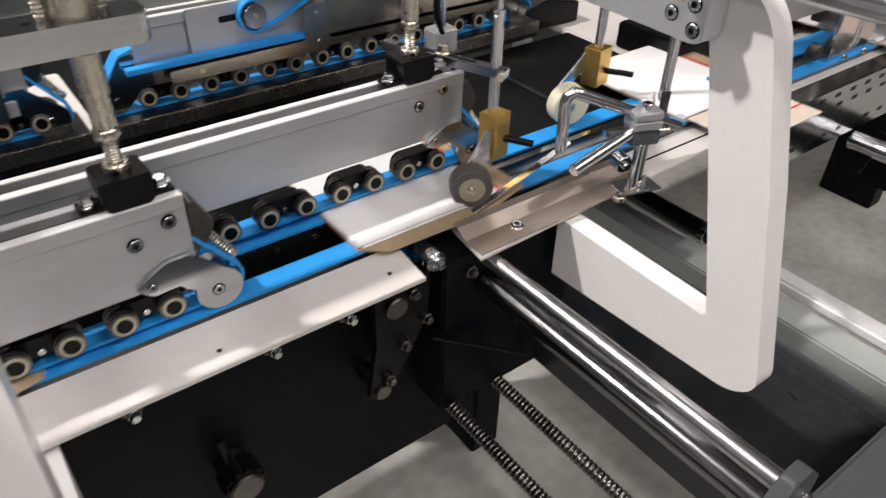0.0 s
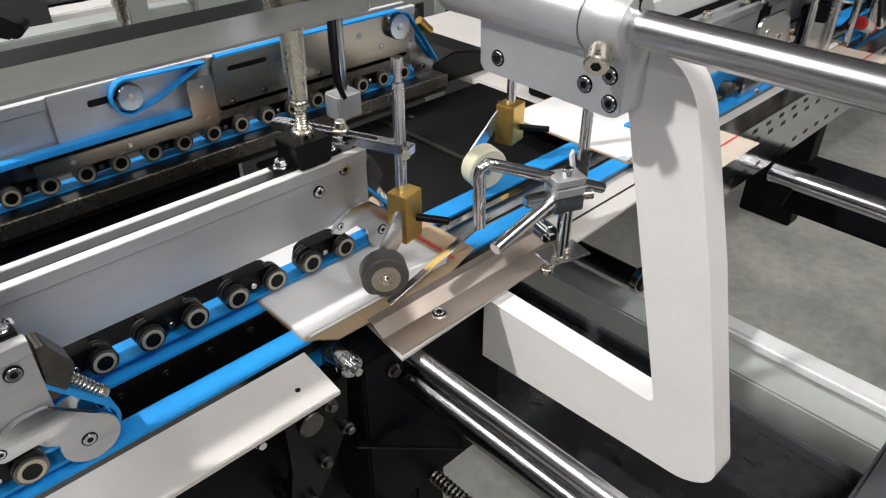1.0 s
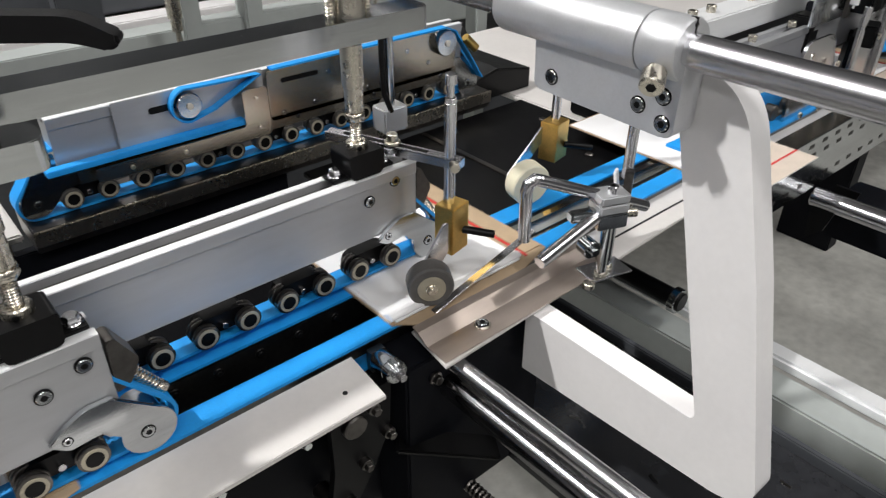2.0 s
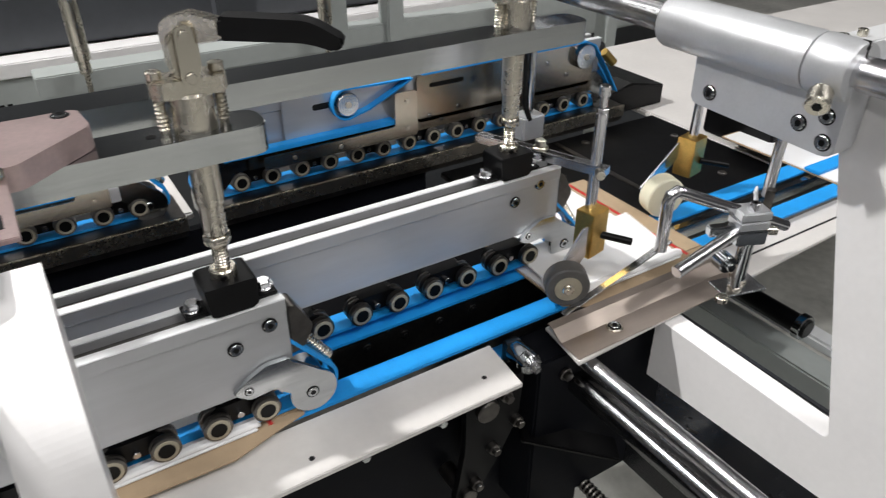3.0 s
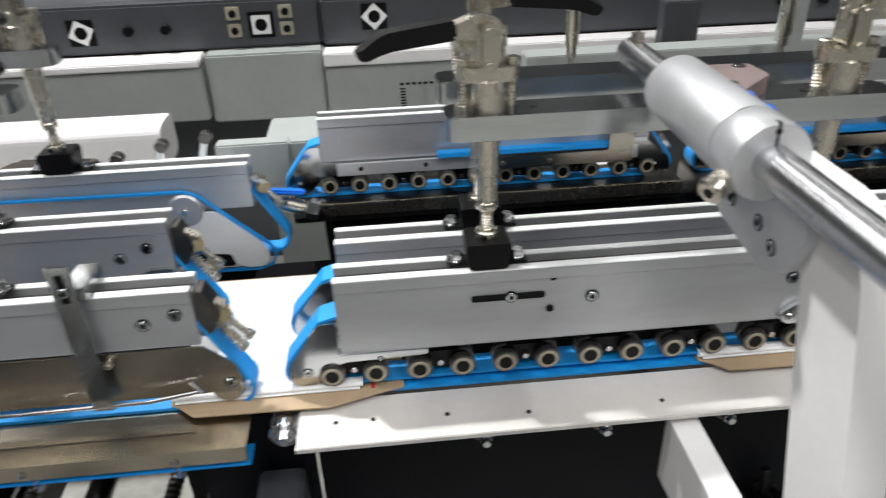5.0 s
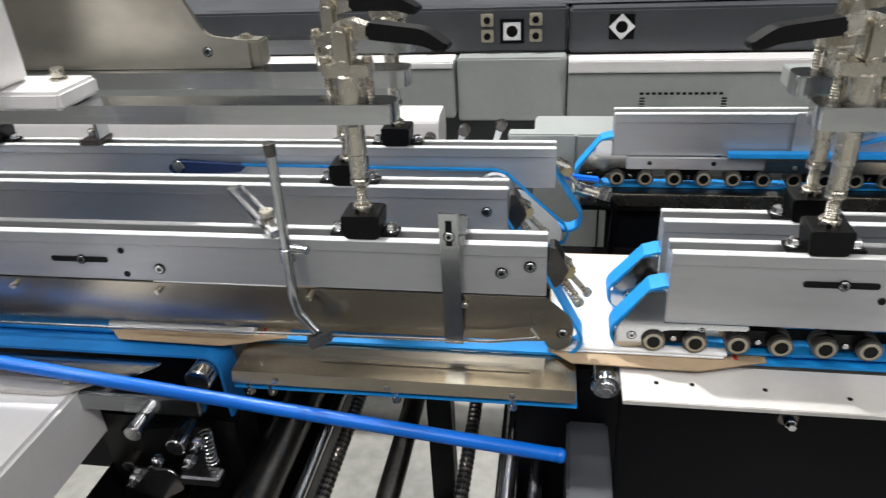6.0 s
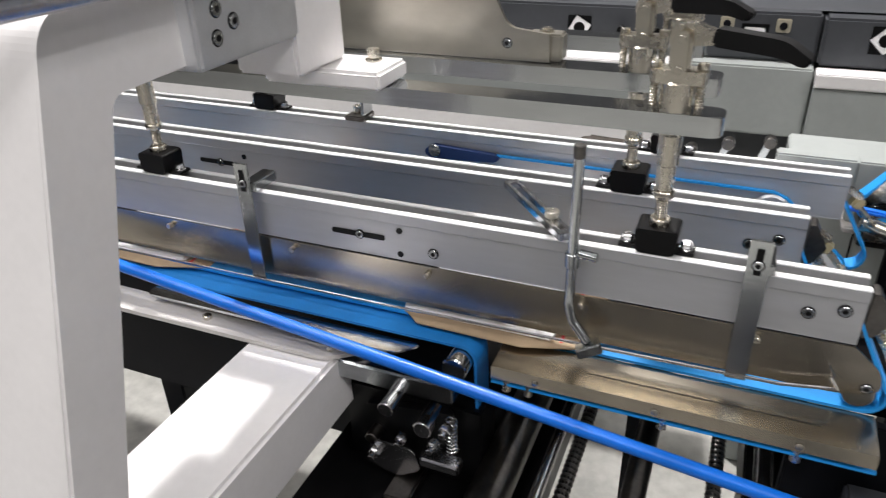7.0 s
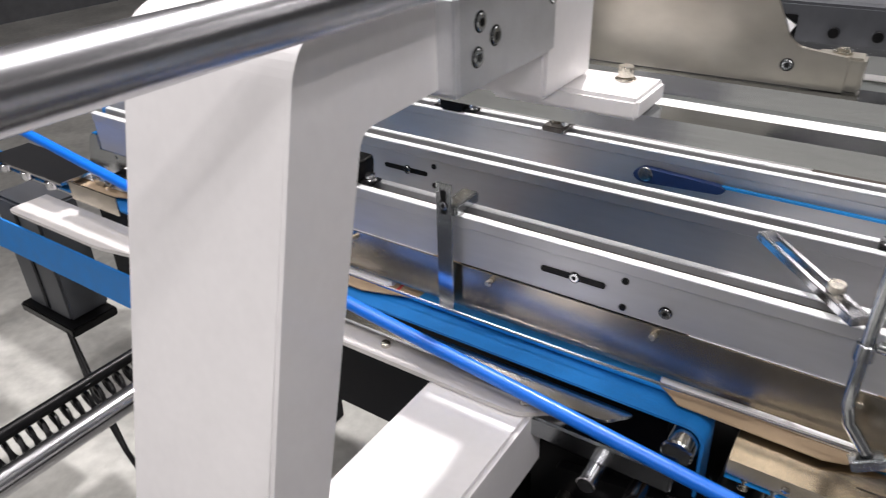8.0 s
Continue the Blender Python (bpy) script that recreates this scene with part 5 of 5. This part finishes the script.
part("strip_bolt", Shape().rod((0.5195, 1.352, 1.256), (0.5195, 1.352, 1.262), 0.0105, 20).hexhead((0.5195, 1.352, 1.262), (0.5195, 1.352, 1.272), 0.0078), NICKEL, cb)
for x, y in ((0.519, 1.425), (0.521, 1.448), (0.575, 1.447)):
    socket_screw(cb, (x, y, 1.257), (0, 0, 1), 0.006)
ink = thing("ink_mark", (0.49, 1.27, 1.28), "blue ink strokes on the silver clamp block", "marking")
for y, a0, a1, sl in ((1.25, 20, 62, 0.006), (1.262, 22, 40, -0.005), (1.272, 18, 44, 0.003), (1.285, 20, 58, 0.005), (1.297, 22, 42, -0.006), (1.31, 20, 46, 0.004), (1.318, 24, 40, -0.003)):
    pts = [(0.483 + 0.0319 * math.cos(math.radians(a0 + (a1 - a0) * k / 6)), y + sl * math.sin(k), 1.259 + 0.0319 * math.sin(math.radians(a0 + (a1 - a0) * k / 6))) for k in range(7)]
    part("stroke", Shape().pipe(pts, 0.0012, 6), BLUETUBE, ink)

# ---- far section ----
def far_pulley(x, z):
    t = thing("belt_tensioner", (x, 1.86, z), "steel idler wheel with looped blue belt", "pulley", "belt tensioners")
    part("backing", Shape().box(x - 0.105, x + 0.13, 1.8655, 1.8685, z - 0.05, z + 0.024, 0.001), ALU, t, "pale backing plate")
    part("slot", Shape().prism(rounded([(x - 0.055, z - 0.005), (x - 0.02, z - 0.005), (x - 0.02, z + 0.005), (x - 0.055, z + 0.005)], 0.0045, 4), "y", 1.8649, 1.8657), BLACK, t, "dark adjusting slot")
    part("wheel", Shape().ring((x, 1.848, z), (x, 1.865, z), ((0, 0.018), (0.1, 0.0195), (1, 0.0195)), 30), STEEL, t)
    part("axle_screw", Shape().rod((x, 1.8455, z), (x, 1.849, z), 0.005, 14), NICKEL, t)
    loop = [(x + 0.024 * math.cos(math.radians(a)), z + 0.024 * math.sin(math.radians(a))) for a in range(100, 271, 17)]
    part("belt", Shape().band(loop + [(x + 0.04, z - 0.014), (x + 0.12, z + 0.022), (x + 0.06, z + 0.021)], 1.851, 1.865, 0.003), BLUE, t)
    part("lower_run", Shape().box(x - 0.21, x + 0.085, 1.849, 1.866, z - 0.052, z - 0.043, 0.001), BLUE, t, "blue lower belt run")
    part("cover", Shape().prism(rounded([(x - 0.15, z - 0.076), (x + 0.125, z - 0.076), (x + 0.125, z + 0.004), (x + 0.082, z + 0.004), (x + 0.082, z - 0.054), (x - 0.15, z - 0.056)], [0.004, 0.006, 0.008, 0.006, 0.003, 0.004]), "y", 1.8445, 1.8475, 0.0006), TAN_STEEL, t, "angled brown steel cover sheet")
    for dx, dz in ((0.105, -0.06), (0.105, -0.012), (-0.02, -0.066), (-0.1, -0.066)):
        part("cover_screw", Shape().rod((x + dx, 1.845, z + dz), (x + dx, 1.8425, z + dz), 0.0035, 12), NICKEL, t)


far_pulley(0.5, 1.055)
far_pulley(1.0, 1.055)
end = thing("belt_tensioner", (1.505, 1.86, 1.052), "steel end idler with brass screw and blue belt", "pulley", "belt tensioners")
part("wheel", Shape().ring((1.505, 1.848, 1.052), (1.505, 1.8685, 1.052), ((0, 0.0225), (0.1, 0.024), (1, 0.024)), 30), STEEL, end)
part("axle_screw", Shape().rod((1.505, 1.845, 1.052), (1.505, 1.849, 1.052), 0.006, 14), NICKEL, end)
part("brass_screw", Shape().rod((1.55, 1.85, 1.055), (1.575, 1.845, 1.03), 0.009, 14), BRASS, end, "brass tension screw")
part("belt", Shape().band(list(reversed([(1.14, 1.078), (1.505, 1.079), (1.527, 1.07), (1.57, 1.01), (1.6, 0.965)])), 1.85, 1.8655, 0.003, False), BLUE, end)
for x0, x1, m, w in ((0.1, 0.66, SILVER, "pale"), (0.81, 1.56, TAN_STEEL, "brown")):
    fc = thing("far_cover", ((x0 + x1) / 2, 1.865, 0.98), w + " steel cover strip above the far bearing wheels", "cover", "far covers")
    part("strip", Shape().box(x0 + 0.02, x1 - 0.02, 1.8625, 1.8672, 0.976, 0.9985, 0.001), m, fc)
    for k in range(5):
        socket_screw(fc, (x0 + 0.06 + k * (x1 - x0 - 0.12) / 4, 1.8625, 0.988), (0, -1, 0), 0.0035)
    fd = thing("far_bed", ((x0 + x1) / 2, 1.89, 0.91), "dark steel bed under the far belts", "bed", "far beds")
    part("bed", Shape().box(x0 - 0.06, x1 + 0.06, 1.845, 1.935, 0.9005, 0.935, 0.002), DARKSTEEL, fd)
    part("edge_strip", Shape().box(x0 - 0.06, x1 + 0.06, 1.841, 1.8445, 0.912, 0.936, 0.001), NICKEL, fd, "bright steel edge strip")
fp = thing("face_plate", (1.3, 1.86, 1.0), "bright face plate with screws on the far carrier", "plate")
part("plate", Shape().prism(rounded([(1.135, 0.99), (1.53, 0.99), (1.54, 1.03), (1.48, 1.074), (1.135, 1.074)], 0.008), "y", 1.8625, 1.8665, 0.0006), TAN_STEEL, fp)
for x, z in ((1.16, 1.0), (1.22, 1.005), (1.25, 1.05), (1.33, 1.005), (1.36, 1.005), (1.42, 1.05), (1.47, 1.02)):
    socket_screw(fp, (x, 1.8625, z), (0, -1, 0), 0.004)
part("slot", Shape().prism(rounded([(1.16, 1.05), (1.23, 1.05), (1.23, 1.058), (1.16, 1.058)], 0.0038, 4), "y", 1.862, 1.8628), BLACK, fp, "dark long slot")
rt = thing("rear_table", (-1.3, 2.05, 0.95), "bright steel table behind the rear carrier beam", "table")
part("top", Shape().box(-2.6, -0.075, 1.81, 2.03, 0.952, 0.962, 0.002), ALU_BRIGHT, rt)
part("front_rail", Shape().box(-2.6, -0.075, 1.80, 1.809, 0.9, 0.966, 0.002), ALU, rt)
for x in (-2.4, -0.3):
    part("leg", Shape().box(x, x + 0.06, 1.94, 2.0, 0.0, 0.9515, 0.003), DARKGREY, rt)
lump = Shape().prism(rounded([(-0.47, 1.93), (-0.32, 1.925), (-0.295, 1.97), (-0.45, 1.985)], 0.012), "z", 0.9625, 0.994, 0.006)
for v in lump.bm.verts:
    v.co += Vector((noise.noise(v.co * 40), noise.noise(v.co * 40 + Vector((5, 0, 0))), noise.noise(v.co * 40 + Vector((0, 9, 0))))) * 0.004
solid("work_rag", lump, RAG, "crumpled dark brown rag lying on the rear table", "rag")
for x, y in ((-0.2, 1.95), (-0.13, 1.98), (-0.26, 1.9)):
    cl = thing("table_clamp", (x, y, 0.962), "small steel clamp standing on the rear table", "clamp", "table clamps")
    part("base", Shape().box(x - 0.018, x + 0.018, y - 0.012, y + 0.012, 0.962, 0.972, 0.002), STEEL, cl)
    part("arm", Shape().box(-0.006, 0.006, -0.006, 0.006, 0.0, 0.05, 0.002, pose(x, y, 0.971, 0, 18, 0)), STEEL, cl)
    part("cap", Shape().rod((x + 0.016, y - 0.01, 1.018), (x + 0.016, y + 0.01, 1.018), 0.011, 16), DARKSTEEL, cl)
tl = thing("roll_cover", (-1.4, 2.37, 0.9), "long rounded white cover on the far side", "cover")
part("cover", Shape().prism(rounded([(2.32, 0.82), (2.44, 0.82), (2.44, 0.92), (2.32, 0.92)], 0.025), "x", -2.6, -0.3, 0.003), WHITE, tl)
part("foot", Shape().box(-2.5, -0.4, 2.34, 2.42, 0.0, 0.8195, 0.003), DARKGREY, tl)
gb = thing("grey_cabinet", (0.0, 2.3, 0), "pale grey sheet metal cabinet", "cabinet")
part("body", Shape().box(-0.06, 0.2, 2.25, 2.4, 0.0, 0.90, 0.004), CABINET, gb)
part("seam", Shape().box(0.098, 0.102, 2.2485, 2.2505, 0.02, 0.89), BLACK, gb, "dark door seam")
solid("side_table", Shape().box(0.03, 0.75, 1.95, 2.24, 0.872, 0.885, 0.003), PLATEWHITE, "pale steel shelf behind the far carrier", "table")
rbm = thing("rear_beam", (0.26, 1.985, 0.885), "pale grey beam standing on the steel shelf", "beam")
part("beam", Shape().box(0.032, 0.6, 1.97, 2.0, 0.8855, 1.002, 0.003), CABINET, rbm)
part("end_box", Shape().box(-0.1, 0.0315, 1.966, 2.0, 0.92, 1.004, 0.003), CABINET, rbm)
for x in (-0.07, 0.1, 0.3):
    socket_screw(rbm, (x, 1.966 if x < 0 else 1.97, 0.96), (0, -1, 0), 0.005)
fm = thing("far_machine", (0, 3.4, 0), "grey and pale machine housing across the aisle", "machine")
part("upper_housing", Shape().box(-3.5, 0.02, 3.2, 3.9, 0.872, 1.025, 0.008), MACHGREY, fm)
part("upper_housing", Shape().box(0.026, 3.5, 3.17, 3.9, 0.872, 1.02, 0.008), MACHGREY, fm)
part("top_slope", Shape().prism([(3.25, 1.026), (3.9, 1.026), (3.9, 1.12)], "x", -3.5, 3.5, 0.002), MACHGREY, fm)
part("ledge", Shape().box(-3.4, -0.372, 3.08, 3.2, 0.845, 0.868, 0.004), WHITE, fm)
part("ledge", Shape().box(0.026, 3.4, 3.08, 3.17, 0.825, 0.868, 0.004), WHITE, fm)
part("cabinet", Shape().box(-2.2, -0.372, 3.1, 3.9, 0.66, 0.843, 0.006), CABINET, fm)
part("cabinet", Shape().box(-0.365, 0.02, 3.13, 3.9, 0.64, 0.868, 0.006), CABINET, fm)
part("cabinet", Shape().box(0.026, 3.4, 3.1, 3.9, 0.64, 0.823, 0.006), CABINET, fm)
part("base", Shape().box(-3.4, 3.4, 3.3, 3.9, 0.0, 0.638, 0.006), MACHGREY, fm)
for k in range(14):
    part("vent_slot", Shape().box(0.27 + 0.02 * k, 0.283 + 0.02 * k, 3.0985, 3.101, 0.745, 0.753), BLACK, fm)
for k in range(7):
    for x in (0.27, 0.54):
        part("vent_slot", Shape().box(x, x + 0.018, 3.0985, 3.101, 0.67 + 0.01 * k, 0.675 + 0.01 * k), BLACK, fm)
for x, z in ((-0.26, 0.985), (-0.26, 0.93), (-0.09, 0.985), (-0.09, 0.93)):
    b = part("button_plate", Shape().box(x - 0.022, x + 0.022, 3.192, 3.1995, z - 0.022, z + 0.022, 0.003), SEAL, fm)
    part("button", Shape().rod((x, 3.192, z), (x, 3.186, z), 0.012, 16), DARKGREY, b)
for x, z, tilt in ((-0.173, 0.945, 0), (0.2, 0.96, 45), (-0.75, 0.945, 30), (-2.0, 0.95, 0)):
    yf = 3.1995 if x < 0.02 else 3.1695
    b = part("socket_frame", Shape().box(-0.032, 0.032, -0.004, 0.0, -0.032, 0.032, 0.003, pose(x, yf, z, 0, tilt, 0)), CARD, fm)
    part("socket_hole", Shape().rod((x, yf - 0.003, z), (x, yf - 0.0055, z), 0.02, 20), BLACK, b)
    part("socket_back", Shape().box(x - 0.042, x + 0.042, yf - 0.0015, yf - 0.0002, z - 0.042, z + 0.042), BLACK, fm)
for x in (-0.6, -0.48, 1.6, 1.75, 2.2):
    part("dark_knob", Shape().rod((x, 3.2 if x < 0 else 3.17, 0.945), (x, 3.18 if x < 0 else 3.15, 0.945), 0.016, 16), BLACK, fm)
for k in range(26):
    x = -3.2 + k * 0.25
    part("top_fitting", Shape().box(x, x + 0.06 + 0.06 * random.random(), 3.45, 3.55, 1.05, 1.12 + 0.12 * random.random(), 0.003), (BLACK, STEEL, MACHGREY)[k % 3], fm)
fb = thing("far_beam", (0.4, 2.5, 0), "pale far machine beam with upright posts", "machine beam")
part("beam", Shape().box(0.6, 3.4, 2.62, 2.7, 0.90, 0.95, 0.003), CABINET, fb)
for x in (1.305, 1.475, 2.3):
    part("post", Shape().box(x, x + 0.05, 2.6, 2.66, 0.0, 1.2, 0.004), CABINET, fb)
for x in (0.70, 1.27, 1.85):
    part("rod", Shape().ring((x, 2.55, 0.92), (x, 2.55, 1.3), ((0, 0.006), (0.12, 0.006), (0.12, 0.013), (0.2, 0.013), (0.2, 0.017), (1, 0.02)), 18), NICKEL, fb)
part("control_box", Shape().box(1.13, 1.25, 3.02, 3.079, 0.80, 0.99, 0.004), MACHGREY, fb)
dk = thing("dark_cover", (1.6, 2.0, 0.7), "black cover panel behind the belts", "cover")
part("panel", Shape().prism([(1.42, 0.887), (1.8, 0.887), (1.8, 0.93), (1.7, 0.95), (1.6, 0.93), (1.42, 0.9)], "y", 1.9, 2.4, 0.003), BLACK, dk)
part("bolt", Shape().rod((1.62, 1.895, 0.93), (1.62, 1.905, 0.93), 0.01, 14), STEEL, dk)
so = thing("sensor_stand", (1.33, 1.8, 0.9), "grey sensor block on a steel rod with black cable", "sensor")
part("rod", Shape().rod((1.33, 1.8, 0.99), (1.33, 1.8, 1.16), 0.009, 16), STEEL, so)
part("block", Shape().box(1.305, 1.355, 1.78, 1.82, 0.945, 0.99, 0.003), SILVER, so)
part("cable", Shape().pipe([(1.31, 1.79, 1.16), (1.305, 1.785, 1.08), (1.308, 1.785, 1.02), (1.32, 1.782, 0.985)], 0.005, 10), RUBBERBLACK, so)


# ---- cartons that run through the machine ----
def carton(name_base):
    c = thing("folded_carton", name_base, "folded white carton with brown inside and a red line", "carton", "cartons on the belts")
    x, y, z = name_base
    part("base_panel", Shape().prism(rounded([(x + 0.03, y + 0.003), (x + 0.185, y), (x + 0.245, y + 0.018), (x + 0.27, y + 0.024), (x + 0.27, y + 0.29), (x, y + 0.29), (x + 0.0, y + 0.026), (x + 0.012, y + 0.019)], 0.002, 2), "z", z, z + 0.0018), KRAFT, c, "brown kraft inner panel")
    n = 8
    e = y + 0.004
    prof = [(e + 0.028, z + 0.0025)] + [(e + 0.026 - 0.004 * math.sin(math.pi * k / n), z + 0.0025 + 0.009 * k / n) for k in range(1, n)] + [(e + 0.029, z + 0.0115), (e + 0.036, z + 0.009), (e + 0.041, z + 0.0045), (y + 0.285, z + 0.0034), (y + 0.285, z + 0.0022), (e + 0.05, z + 0.0022)]
    part("top_flap", Shape().prism(prof, "x", x + 0.002, x + 0.222), CARD, c, "white coated flap")
    part("end_strip", Shape().box(x + 0.236, x + 0.268, y + 0.032, y + 0.285, z + 0.002, z + 0.0034), KRAFT, c, "brown kraft end strip")
    flap = part("near_flap", Shape().box(x + 0.006, x + 0.218, y - 0.091, y + 0.024, z + 0.0045, z + 0.0058), CARD, c, "white coated side flap with a red line")
    part("flap_inside", Shape().box(x + 0.0062, x + 0.2178, y - 0.0908, y + 0.0235, z + 0.0058, z + 0.0061), LITKRAFT, flap, "kraft inner face with bright light in its colour")
    part("flap_line", Shape().box(x + 0.006, x + 0.218, y - 0.054, y - 0.05, z + 0.0061, z + 0.0064), RED, flap, "thin red printed line")
    part("red_line", Shape().box(x + 0.231, x + 0.235, y + 0.026, y + 0.285, z + 0.002, z + 0.0032), RED, c, "thin red printed line")
    return c


CARTON_Y, CARTON_Z, PITCH = 1.366, 0.9115, 0.627
first = carton((0.904, CARTON_Y, CARTON_Z))
cartons = [first]
starts = [0.904 + PITCH * k for k in range(-1, 8)]
for s in starts:
    if abs(s - 0.904) > 0.01:
        cartons.append(copy_thing(first, pose(s, CARTON_Y, CARTON_Z)))
RUN = [(0.5 * k, 0.57 * 0.5 * k) for k in range(17)]


def flap_pose(lead):
    """The side flap lies open upstream, is turned up at the guide and lies folded behind the press wheel."""
    f = min(1.0, max(0.0, (1.44 - lead) / 0.42))
    turn = 179.0 * f * f * (3 - 2 * f)
    return pose(0, 0.024, 0.0045, -turn) @ pose(0, -0.024, -0.0045)


def motions():
    for c in cartons:
        x = c.matrix_basis.translation.x
        walk(c, [(t, pose(x - run, CARTON_Y, CARTON_Z)) for t, run in RUN])
        for kid in c.children:
            if kid.name.startswith("near_flap"):
                walk(kid, [(0.1 * k, flap_pose(x - 0.057 * k)) for k in range(81)])


motions()
